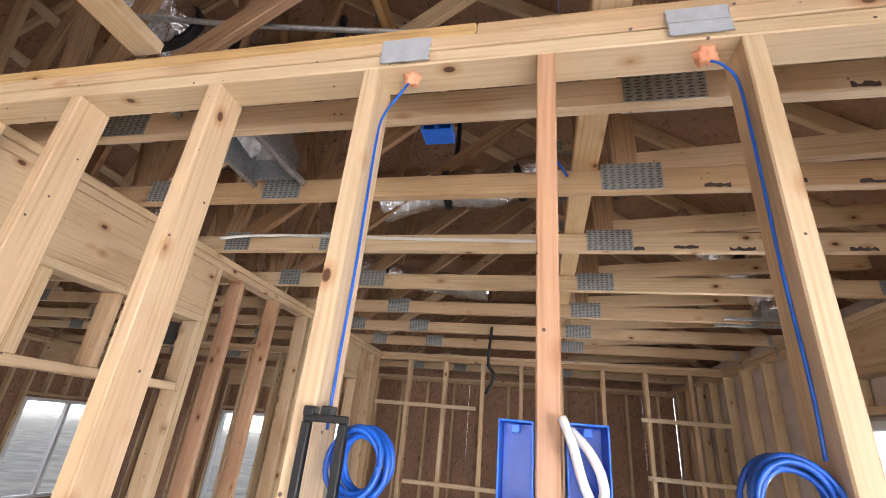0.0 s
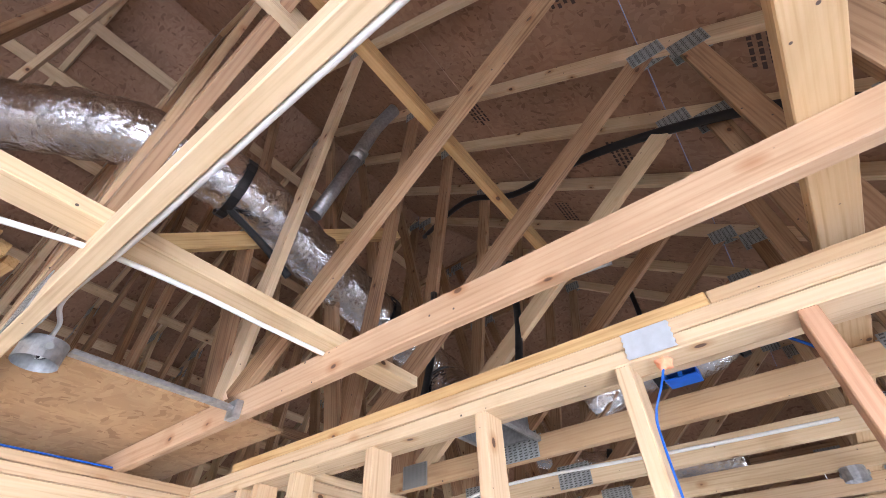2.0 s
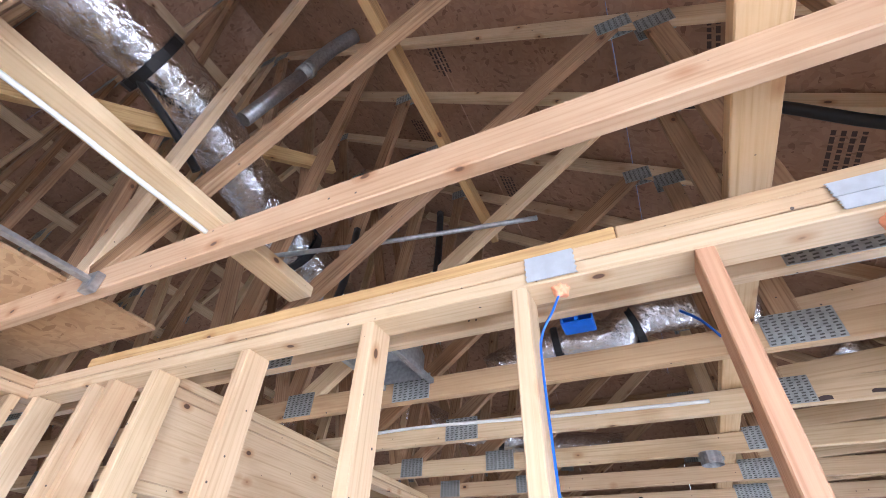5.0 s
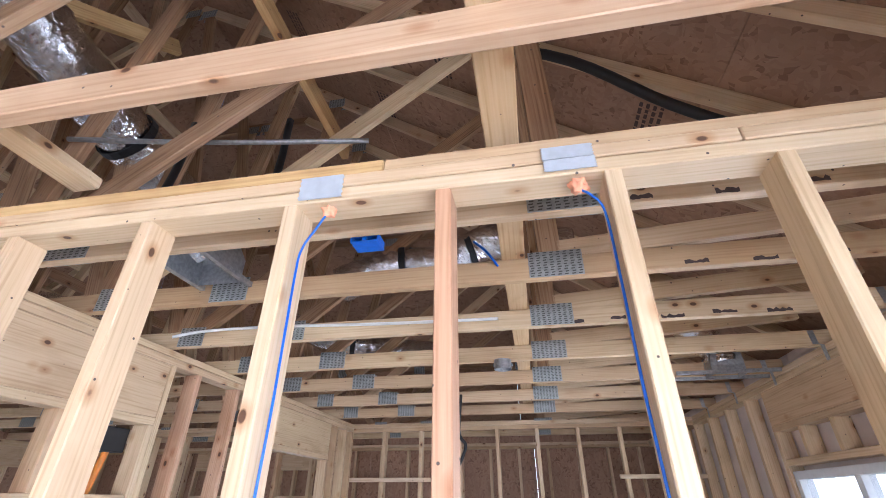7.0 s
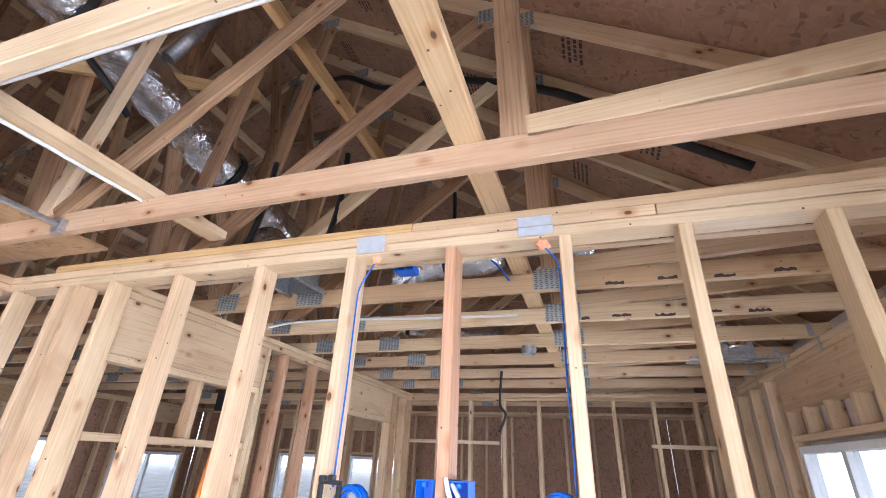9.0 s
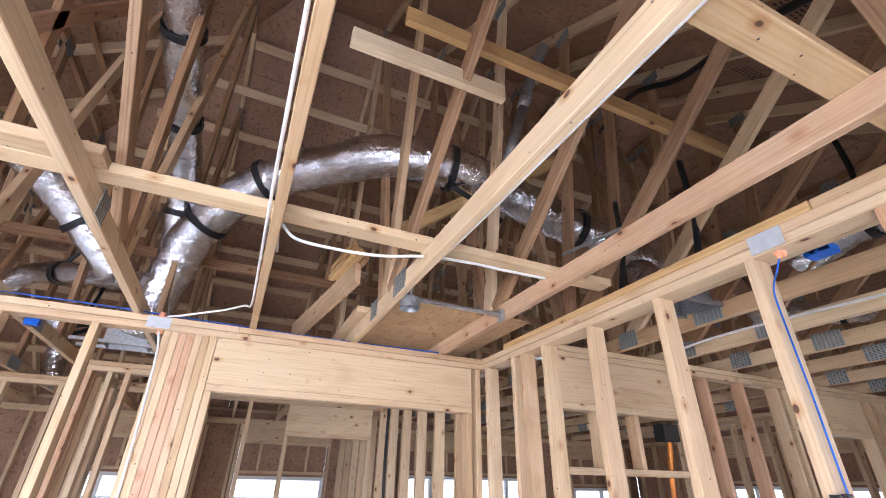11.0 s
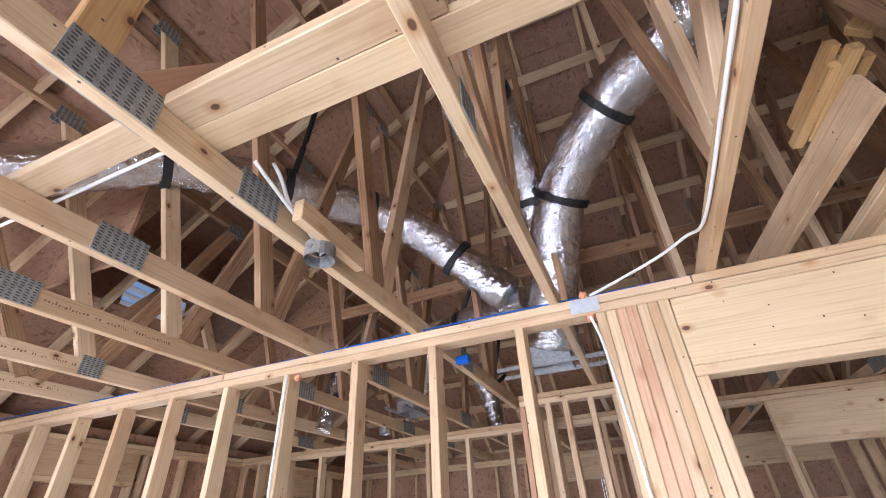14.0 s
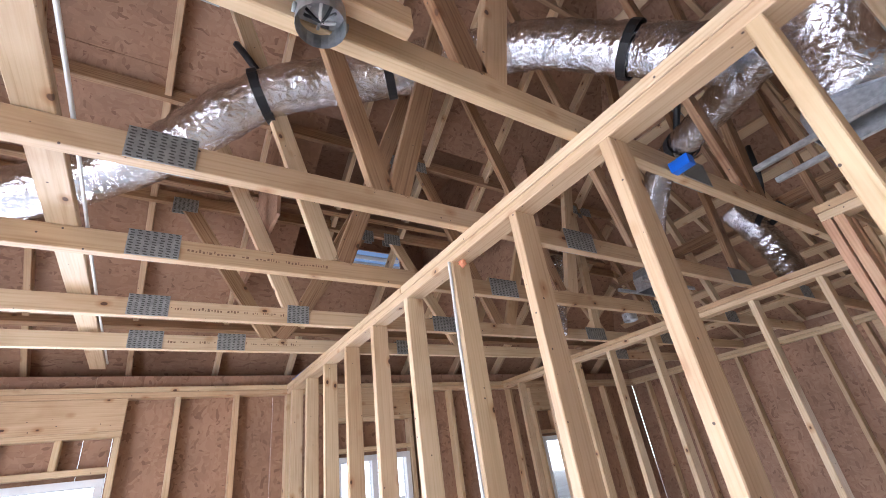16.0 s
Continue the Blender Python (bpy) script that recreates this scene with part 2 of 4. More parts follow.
def tube(name, pts, r, mat, parent=None, sides=8, smooth=True, wobble=0.0, rings=6, seed=0, label=""):
    """A hose through the points, on a smooth line."""
    rnd = random.Random(seed)
    P = [Vector(p) for p in pts]
    line = []
    for i in range(len(P) - 1):
        a, b2, c, d = P[max(i - 1, 0)], P[i], P[i + 1], P[min(i + 2, len(P) - 1)]
        for k in range(rings):
            t = k / rings
            line.append(0.5 * ((2 * b2) + (c - a) * t + (2 * a - 5 * b2 + 4 * c - d) * t * t + (3 * b2 - a - 3 * c + d) * t ** 3))
    line.append(P[-1])
    bm = bmesh.new()
    loops = []
    ref = Vector((0.13, 0.31, 0.94)).normalized()
    for i, c in enumerate(line):
        d = (line[min(i + 1, len(line) - 1)] - line[max(i - 1, 0)]).normalized()
        u = d.cross(ref).normalized()
        v = d.cross(u)
        rr = r * (1 + wobble * (rnd.random() - 0.5))
        loops.append([bm.verts.new(c + (u * math.cos(a) + v * math.sin(a)) * rr * (1 + wobble * 0.6 * (rnd.random() - 0.5)))
                      for a in (2 * math.pi * k / sides for k in range(sides))])
    for l0, l1 in zip(loops, loops[1:]):
        for k in range(sides):
            bm.faces.new((l0[k], l0[(k + 1) % sides], l1[(k + 1) % sides], l1[k])).smooth = smooth
    bm.faces.new(loops[0][::-1])
    bm.faces.new(loops[-1])
    bmesh.ops.recalc_face_normals(bm, faces=bm.faces)
    return link_bm(name, bm, mat, parent, label)


def thing(name, label, category, group="", kind="", at=(0, 0, 0)):
    ob = new(name)
    ob.location = at
    return tagged(ob, label, category, group, kind)


T2, T4, T6 = 0.038, 0.089, 0.14
CEIL = 2.44
UNDER = CEIL - 2 * T2


def wall(name, axis, face, a, b, studs, headers=(), skip=(), thick=T4, mat=None, label="open stud wall of pale pine boards", sill=(), splits=()):
    """A stud wall along axis ('x' or 'y') from a to b; face: its lower side. headers: (from, to, bottom, stock depth)."""
    mat = mat or pine
    w = tagged(new(name), label, "wall", kind="structure")

    def put(n, lo, hi, m=mat, z0=0, z1=1, f0=0.0, f1=None, along=None):
        f1 = thick if f1 is None else f1
        if axis == 'x':
            return block(n, (lo, face + f0, z0), (hi, face + f1, z1), m, w, along=along)
        return block(n, (face + f0, lo, z0), (face + f1, hi, z1), m, w, along=along)

    doors = [h for h in headers if h[4:] and h[4] == 'door']
    cuts = sorted(splits)
    for lo, hi in zip([a] + cuts, cuts + [b]):
        put("top_plate", lo + 0.001, hi - 0.001, z0=CEIL - T2 + 0.002, z1=CEIL, f0=-0.003, f1=thick + 0.003)
    put("top_plate", a + 0.002, b - 0.002, z0=UNDER, z1=CEIL - T2)
    edges = [a] + [e for h in sorted(doors) for e in (h[0], h[1])] + [b]
    for lo, hi in zip(edges[::2], edges[1::2]):
        if hi - lo > 0.05:
            put("bottom_plate", lo, hi, z0=0.002, z1=T2)
    for h0, h1, hz, *more in headers:
        put("header", h0, h1, z0=hz + T2, z1=UNDER - 0.001, f0=0.003, f1=thick - 0.003)
        put("header_plate", h0, h1, z0=hz, z1=hz + T2 - 0.001)
    for s in studs:
        m = mat
        if isinstance(s, tuple):
            s, m = s
        z1 = UNDER
        lo_zone = [h for h in headers if h[0] - 0.01 < s < h[1] + 0.01]
        if lo_zone:
            continue
        put("stud", s - T2 / 2, s + T2 / 2, m=m, z0=T2 + 0.001, z1=z1)
    for h0, h1, hz, *more in headers:
        for s in (h0 + T2 / 2, h1 - T2 / 2):
            put("jack_stud", s - T2 / 2, s + T2 / 2, z0=T2 + 0.001, z1=hz - 0.001)
        if len(more) > 2:
            top, bottom = more[2], more[3]
            n = max(2, round((h1 - h0) / 0.406) + 1)
            for k in range(1, n):
                c = h0 + (h1 - h0) * k / n
                if hz - top > 0.09:
                    put("cripple_stud", c - T2 / 2, c + T2 / 2, z0=top + T2 + 0.03, z1=hz - 0.001)
                put("cripple_stud", c - T2 / 2, c + T2 / 2, z0=T2 + 0.001, z1=bottom - T2 - 0.03)
            put("window_plate", h0 + T2, h1 - T2, z0=top + 0.03, z1=top + T2 + 0.03)
            put("rough_sill", h0 + T2, h1 - T2, z0=bottom - T2 - 0.03, z1=bottom - 0.03)
    return w


def every(a, b, step=0.406, off=0.0):
    out, s = [], a + off
    while s < b:
        out.append(s)
        s += step
    return out


def sheathing(name, axis, face, a, b, holes, z1=CEIL + 0.1, label="brown oriented strand board wall sheathing", mat=None):
    """Outer boards in sheets, cut round the holes (from, to, bottom, top)."""
    w = tagged(new(name), label, "wall", kind="structure")
    marks = sorted({a, b, *every(a, b, 1.22), *[h[i] for h in holes for i in (0, 1)]})
    for lo, hi in zip(marks, marks[1:]):
        zs, h = [(0.0, z1)], [h for h in holes if h[0] < (lo + hi) / 2 < h[1]]
        if h:
            zs = [(0.0, h[0][2]), (h[0][3], z1)]
        for z0, zt in zs:
            p, q = ((lo + 0.0015, face, z0), (hi - 0.0015, face + 0.012, zt)) if axis == 'x' else ((face, lo + 0.0015, z0), (face + 0.012, hi - 0.0015, zt))
            block("panel", p, q, mat or osb, w, bevel=0)
    return w


def window(name, axis, face, a, b, z0, z1, mullions=1):
    """A white vinyl window with glass in the depth of the wall, centred on face."""
    w = tagged(new(name), "white vinyl window with bright clear glass", "window", kind="structure")

    def bit(n, lo, hi, za, zb, d, m):
        p, q = ((lo, face - d, za), (hi, face + d, zb)) if axis == 'x' else ((face - d, lo, za), (face + d, hi, zb))
        return block(n, p, q, m, w, bevel=0.002)

    f = 0.045
    bit("frame", a, b, z1 - f, z1, 0.04, vinyl)
    bit("frame", a, b, z0, z0 + f, 0.04, vinyl)
    bit("frame", a, a + f, z0 + f, z1 - f, 0.04, vinyl)
    bit("frame", b - f, b, z0 + f, z1 - f, 0.04, vinyl)
    xs = [a + f + (b - a - 2 * f) * k / (mullions + 1) for k in range(mullions + 2)]
    for x in xs[1:-1]:
        bit("mullion", x - 0.025, x + 0.025, z0 + f, z1 - f, 0.035, vinyl)
    for x0, x1 in zip(xs, xs[1:]):
        g = bit("pane", x0 + 0.002, x1 - 0.002, z0 + f, z1 - f, 0.003, glass)
        g.visible_shadow = False


# ---- ground and floor ----
XW, XE, YS, YN = -4.70, 4.07, -6.05, 6.20
g = tagged(block("ground", (-400, -400, -0.5), (400, 400, -0.12), grass_m, bevel=0), "flat dry bare ground outside the house", "ground", kind="structure")
tagged(block("floor", (XW - 0.2, YS - 0.2, -0.12), (XE + 0.2, YN + 0.2, 0.0), concrete, bevel=0), "bare grey concrete slab floor", "floor", kind="structure")

# added glowing walls: whiten the view through the windows and light the rooms
glow_white, nt, b = material("backdrop_glow")
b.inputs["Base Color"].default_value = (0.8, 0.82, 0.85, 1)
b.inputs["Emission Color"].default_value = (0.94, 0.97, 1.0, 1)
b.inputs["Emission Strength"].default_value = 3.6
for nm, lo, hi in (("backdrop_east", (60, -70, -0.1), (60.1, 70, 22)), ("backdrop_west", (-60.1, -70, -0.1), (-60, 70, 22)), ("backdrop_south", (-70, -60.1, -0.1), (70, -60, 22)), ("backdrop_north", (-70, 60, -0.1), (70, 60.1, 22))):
    tagged(block(nm, lo, hi, glow_white, bevel=0), "plain glowing white backdrop for the overexposed view outside the windows", "backdrop", kind="structure")

# ---- walls ----
AY = 0.085
A_STUDS = [0.06, 0.40, 0.51, 0.73, 1.118, 1.55, 1.965, (2.354, pine_orange), 2.74, 3.09, 3.46, 3.85]
wall_n = wall("wall_north", 'x', AY, 0.002, XE, A_STUDS, splits=(3.02,))
block("top_plate", (0.30, AY - 0.001, CEIL + 0.001), (2.20, AY + T4, CEIL + T2), pine_yellow, wall_n)
block("top_plate", (2.202, AY + 0.001, CEIL + 0.001), (XE - 0.004, AY + T4 - 0.002, CEIL + T2 - 0.001), pine, wall_n)
B_STUDS = [-2.245 - 0.406 * k for k in range(10)]
wall("wall_west", 'y', -T4, YS, AY + T4, [*B_STUDS, -1.905, -1.866, (-1.827, pine_orange), (-1.788, pine_orange), -1.749, -1.710, -1.671, 0.05],
     headers=[(-1.65, 0.0, 2.065, T6, 'door')], splits=(-1.55, -3.9))
wall("wall_north_west", 'x', AY, XW, -T4 - 0.001, every(XW, -0.2, 0.406, 0.2))
wall("wall_side", 'y', 0.50, AY + T4 + 0.001, 4.20, [(1.62, pine_orange), (2.02, pine_orange), 2.43, 3.75, 4.0, 4.17, 1.40],
     headers=[(0.26, 1.38, 2.05, T6, 'door'), (2.50, 3.60, 2.05, T6, 'door')])
wall_b = wall("wall_back", 'x', 4.20, -2.0, XE, every(-2.0, XE, 0.406, 0.1))
for x0, x1, zz in ((3.30, 4.065, 1.90), (3.32, 4.065, 1.40), (1.0, 2.2, 1.15), (0.6, 1.7, 1.88)):
    block("blocking", (x0, 4.158, zz), (x1, 4.199, zz + T2), pine_pale, wall_b)
wall("wall_partition", 'y', -2.45, YS, AY - 0.001, every(YS, -0.1, 0.406, 0.25), headers=[(-0.95, -0.03, 2.05, T6, 'door')], mat=pine)
wall("wall_partition_2", 'y', -1.52, -2.62, -1.95, [(-2.60, pine_orange), (-2.555, pine_orange), -2.42, -2.30, -2.13, -1.97])
wall("wall_partition_3", 'x', -2.62, -2.36, -1.524, [-2.30, -2.0, -1.75, (-1.56, pine_orange)])
wall("wall_closet", 'x', -1.9, XW, -2.451, every(XW, -2.5, 0.406, 0.25))

E_WINS = [(-4.0, -1.2, 0.4, 1.9), (1.46, 2.66, 0.75, 1.88)]
S_WINS = [(1.15, 3.05, 0.6, 1.86), (-1.12, -0.42, 0.6, 1.83), (-3.62, -2.80, 0.6, 1.83)]
N_WINS = [(-2.75, -1.9, 0.3, 1.7), (-1.3, -0.35, 0.3, 1.7)]
W_WINS = [(4.6, 5.95, 0.3, 1.62), (-3.3, -2.45, 0.4, 1.70), (-1.3, -0.05, 0.4, 1.69), (1.2, 2.2, 0.3, 1.75), (2.6, 3.7, 0.3, 1.75)]


def outer(name, axis, face, a, b, wins, off=0.2):
    heads = [(w[0] - 0.05, w[1] + 0.05, 2.11, T6, 'window', w[3], w[2]) for w in wins]
    return wall(name, axis, face, a, b, every(a, b, 0.406, off), headers=heads, label="outer stud wall of pale pine over strand board")


outer("wall_east", 'y', XE, YS, YN, E_WINS, 0.1)
outer("wall_south", 'x', YS - T4, XW - T4, XE, S_WINS, 0.3)
outer("wall_outer_west", 'y', XW - T4, YS, YN, W_WINS)
outer("wall_outer_north", 'x', YN, XW - T4, XE + T4, N_WINS)
sheathing("sheathing_east", 'y', XE + T4 + 0.003, YS - T4, YN + T4, E_WINS, label="pale wrapped outer wall boards between studs", mat=wrap)
sheathing("sheathing_south", 'x', YS - T4 - 0.016, XW - T4, XE + T4, S_WINS)
sheathing("sheathing_west", 'y', XW - T4 - 0.016, YS - T4, YN + T4, W_WINS)
sheathing("sheathing_north", 'x', YN + T4 + 0.003, XW - T4, XE + T4, N_WINS)
n = 1
for ax, face, wins in (('y', XE + 0.05, E_WINS), ('x', YS - 0.05, S_WINS), ('y', XW - 0.05, W_WINS), ('x', YN + 0.05, N_WINS)):
    for w0 in wins:
        window("window_%d" % n, ax, face, *w0)
        n += 1

# ---- roof ----
PITCH, EAVE = 0.70, 2.60
EX, WX, SY, NY = 4.45, -4.95, -6.45, 6.6


def roof_z(x, y):
    return EAVE + PITCH * max(0.0, min(EX - x, x - WX, y - SY, NY - y))


RIDGE = (EX + WX) / 2
HIP = EX - RIDGE


def roof_plane(name, side, hole=None):
    """One slope of the hipped roof, in strand board sheets laid in courses."""
    root = tagged(new(name), "brown strand board roof sheathing seen from below", "roof", kind="structure")
    k = math.hypot(1, PITCH)
    course = 1.22 / k
    rows = int(HIP / course) + 1
    for i in range(rows):
        d0, d1 = i * course, min((i + 1) * course, HIP)
        if side in 'EW':
            lo, hi = SY, NY
        else:
            lo, hi = WX, EX
        cuts = [lo] + [c for c in every(lo, hi, 2.44, 1.22 if i % 2 else 2.44)] + [hi]
        for c0, c1 in zip(cuts, cuts[1:]):
            pts = []
            for d, c in ((d0 + 0.002, c0), (d0 + 0.002, c1), (d1 - 0.002, c1), (d1 - 0.002, c0)):
                c = min(max(c, lo + d), hi - d)
                pts.append((d, c))
            if pts[1][1] - pts[0][1] < 0.01:
                continue
            cells = [(0, 1)]
            if hole and hole[0] < (d0 + d1) / 2 < hole[1]:
                m0, m1 = pts[0][1], pts[1][1]
                if m0 < hole[3] and m1 > hole[2]:
                    cells = [(0, max(0, (hole[2] - m0) / (m1 - m0))), (min(1, (hole[3] - m0) / (m1 - m0)), 1)]
            for f0, f1 in cells:
                if f1 - f0 < 0.01:
                    continue
                bm = bmesh.new()
                low, top = [], []
                for (d, c), f in zip(((pts[0][0], pts[0][1] + (pts[1][1] - pts[0][1]) * f0 + 0.0015), (pts[0][0], pts[0][1] + (pts[1][1] - pts[0][1]) * f1 - 0.0015),
                                      (pts[2][0], pts[3][1] + (pts[2][1] - pts[3][1]) * f1 - 0.0015), (pts[2][0], pts[3][1] + (pts[2][1] - pts[3][1]) * f0 + 0.0015)), range(4)):
                    x, y = {'E': (EX - d, c), 'W': (WX + d, c), 'S': (c, SY + d), 'N': (c, NY - d)}[side]
                    z = EAVE + PITCH * d
                    low.append(bm.verts.new((x, y, z)))
                    top.append(bm.verts.new((x, y, z + 0.015)))
                try:
                    bm.faces.new(low)
                    bm.faces.new(top[::-1])
                    for q in range(4):
                        bm.faces.new((low[q], top[q], top[(q + 1) % 4], low[(q + 1) % 4]))
                except ValueError:
                    pass
                bmesh.ops.remove_doubles(bm, verts=bm.verts, dist=0.0005)
                bmesh.ops.recalc_face_normals(bm, faces=bm.faces)
                link_bm("panel", bm, osb, root)
    return root


roof_plane("roof_east", 'E')
roof_plane("roof_west", 'W')
roof_plane("roof_south", 'S', hole=(0.5, 1.95, -1.25, 0.15))
roof_plane("roof_north", 'N')
# soffits close the eaves
tagged(block("soffit_east", (XE + T4 + 0.02, SY, 2.42), (EX + 0.02, NY, 2.435), osb, bevel=0), "strand board soffit under the eave", "soffit", kind="structure")
tagged(block("soffit_west", (WX - 0.02, SY, 2.42), (XW - T4 - 0.02, NY, 2.435), osb, bevel=0), "strand board soffit under the eave", "soffit", kind="structure")
tagged(block("soffit_south", (XW - T4, SY, 2.42), (XE + T4, YS - T4 - 0.02, 2.435), osb, bevel=0), "strand board soffit under the eave", "soffit", kind="structure")
tagged(block("soffit_north", (XW - T4, YN + T4 + 0.02, 2.42), (XE + T4, NY, 2.435), osb, bevel=0), "strand board soffit under the eave", "soffit", kind="structure")
for nm, lo, hi in (("fascia_east", (EX, SY, 2.42), (EX + 0.03, NY, 2.62)), ("fascia_west", (WX - 0.03, SY, 2.42), (WX, NY, 2.62)),
                   ("fascia_south", (WX, SY - 0.03, 2.42), (EX, SY, 2.62)), ("fascia_north", (WX, NY, 2.42), (EX, NY + 0.03, 2.62))):
    tagged(block(nm, lo, hi, pine, bevel=0), "pale pine fascia board along the eave", "fascia", kind="structure")

# ---- trusses ----
PLATES = {}


def plate_mesh(w, h):
    """A toothed steel truss plate lying in x-z, its face towards -y, with punched slots."""
    key = (w, h)
    if key not in PLATES:
        bm = bmesh.new()
        bmesh.ops.create_cube(bm, size=1)
        bmesh.ops.scale(bm, vec=(w, 0.003, h), verts=bm.verts)
        nx, nz = max(3, round(w / 0.026)), max(4, round(h / 0.0105))
        for i in range(nx):
            for k in range(nz):
                x, z = -w / 2 + w * (i + 0.5) / nx, -h / 2 + h * (k + 0.5) / nz
                x += 0.0015 if k % 2 else -0.0015
                for sy in (-1, 1):
                    v = [bm.verts.new((x + dx, sy * 0.0022, z + dz)) for dx, dz in ((-0.0065, -0.0027), (0.0065, -0.0015), (0.0065, 0.0033), (-0.0065, 0.0021))]
                    fc = bm.faces.new(v if sy < 0 else v[::-1])
                    fc.material_index = 1
        me = bpy.data.meshes.new("truss_plate")
        bm.to_mesh(me)
        bm.free()
        me.materials.append(steel_dull)
        me.materials.append(slot_dark)
        PLATES[key] = me
    return PLATES[key]


def truss_plate(root, x, y, z, w=0.20, h=0.10, tilt=0.0, sides=(-1, 1)):
    for s in sides:
        ob = new("truss_plate", plate_mesh(w, h))
        ob.matrix_world = pose(x, y + s * (T2 / 2 + 0.002), z, 0, tilt, 0)
        ob.parent = root


def truss(y, plates, seed=0):
    """A roof truss across the house: chords, webs and steel plates, resting on the walls at z CEIL."""
    root = thing("roof_truss", "pine roof truss with grey toothed steel plates", "roof truss", "roof trusses")
    rnd = random.Random(seed)
    top_cap = EAVE + PITCH * min(y - SY, NY - y, HIP) - 0.05
    mid = CEIL + T4 / 2
    stick("bottom_chord", (XW - T4, y, mid), (-2.2, y, mid), T2, T4, pine, root)
    stick("bottom_chord", (-2.198, y, mid), (XE + T4, y, mid), T2, T4, pine_pink if abs(y + 0.224) < 0.01 else pine, root)

    def tz(x):
        return min(roof_z(x, 0 if abs(y) < 1 else y), top_cap + 0.05) - 0.065

    flat = max(0.0, HIP - (top_cap + 0.05 - EAVE) / PITCH)
    for sgn, edge in ((1, EX), (-1, WX)):
        x1 = RIDGE + sgn * max(flat, 0.02)
        x0 = edge - sgn * 0.05
        stick("top_chord", (x0, y, EAVE + PITCH * 0.05 - 0.06), (x1, y, EAVE + PITCH * abs(edge - x1) - 0.06), T2, T4, pine, root)
    if flat > 0.05:
        stick("top_chord", (RIDGE - flat, y, top_cap - 0.02), (RIDGE + flat, y, top_cap - 0.02), T2, T4, pine_shaded, root)
    webs = ((2.64, 2.60), (0.74, 2.45), (0.66, 1.02), (0.60, -0.12), (-0.62, -0.30), (-0.70, -1.25), (-2.15, -1.35), (-2.25, -2.40), (-3.2, -2.6), (-3.3, -3.9))
    if y < -2.5:
        webs = ((2.64, 2.60), (0.36, 0.95), (0.30, -0.35), (-1.15, -0.6), (-1.25, -1.8), (-2.25, -2.40), (-3.2, -2.6))
    stick("heel_chord", (2.67, y, CEIL + T4 + 0.024), (4.02, y, CEIL + T4 + 0.112), T2, T4 - 0.004, pine, root)
    if abs(y + 2.735) < 0.01:
        stick("web", (1.40, y, CEIL + T4 + 0.01), (0.02, y, 4.72), T2, T4, pine_orange, root)
        stick("web", (1.53, y, CEIL + T4 + 0.01), (1.56, y, 4.50), T2, T4, pine_yellow, root, up=(1, 0, 0))
    for xb, xt in webs:
        z1 = tz(xt) - 0.02
        if z1 - (CEIL + T4) < 0.15:
            continue
        # two webs in three get the pine darkened to stand for attic shade
        stick("web", (xb, y, CEIL + T4 - 0.004), (xt, y, z1), T2, T4, rnd.choice((pine, pine_shaded, pine_shaded)), root, up=(0, 0, 1) if abs(xb - xt) > 0.2 else (1, 0, 0))
        truss_plate(root, xt, y, z1 - 0.03, 0.15, 0.10, 0)
    for xp, w in plates:
        truss_plate(root, xp, y, CEIL + (0.055 if w != 0.19 else 0.075), w, 0.105, 0, (-1, 1) if w != 0.19 else (1,))
    return root


SOUTH_Y = [-0.224, -0.856, -1.478, -2.080, -2.735, -3.316, -3.90, -4.54, -5.09]
NORTH_Y = [0.364, 0.80, 1.33, 1.90, 2.49, 3.12, 3.75, 4.75, 5.4]
WEST_PLATES = ((-0.66, 0.2), (-2.2, 0.24), (-3.25, 0.2))
SOUTH_PLATES = [((2.68, 0.19),), ((0.50, 0.12), (0.93, 0.17), (2.68, 0.19)), (), ((1.08, 0.1),), ((1.04, 0.15), (1.47, 0.21)),
                ((1.04, 0.17),), ((1.04, 0.17),), ((1.04, 0.17), (0.33, 0.12)), ((1.04, 0.17), (0.59, 0.16))]
NORTH_PLATES = [((2.655, 0.2), (0.95, 0.2))] + [((2.655, 0.2), (1.30, 0.17), (0.72, 0.15))] * 8
for i, (y, pl) in enumerate(zip(SOUTH_Y + NORTH_Y, SOUTH_PLATES + NORTH_PLATES)):
    truss(y, pl + WEST_PLATES, i)

# jack rafters under the south slope, and purlins under the west slope
def jack(x):
    d1 = min(EX - x, x - WX, HIP)
    if d1 < 0.4:
        return
    root = thing("jack_rafter", "pine jack rafter under the hip roof boards", "rafter", "jack rafters")
    stick("rafter_board", (x, SY + 0.05, EAVE + 0.05 * PITCH - 0.05), (x, SY + d1, EAVE + PITCH * d1 - 0.05), T2, T4, pine, root)


for k in range(14):
    jack(WX + 0.6 + 0.61 * k)
for k in range(11):
    d = 0.4 + 0.39 * k
    tagged(stick("roof_purlin", (WX + d, SY + d + .1, EAVE + PITCH * d - 0.13), (WX + d, NY - d - .1, EAVE + PITCH * d - 0.13), T4, T2, pine, up=(-PITCH, 0, 1)),
           "pine batten running under the roof boards", "batten", "roof battens")

# south purlins, with the shade under the roof put into their colour
for d in (0.55, 1.5, 2.45, 3.3):
    tagged(stick("roof_purlin", (WX + d + 0.2, SY + d, EAVE + PITCH * d - 0.125), (EX - d - 0.2, SY + d, EAVE + PITCH * d - 0.125), T2, T4, pine_shaded, up=(0, -PITCH, 1)),
           "pine purlin running under the south rafters, coloured darker for roof shade", "purlin", "south purlins")

# lateral braces lying on the bottom chords
def brace(name, p, q, w, h, mat, label):
    return tagged(stick(name, p, q, w, h, mat), label, "brace")


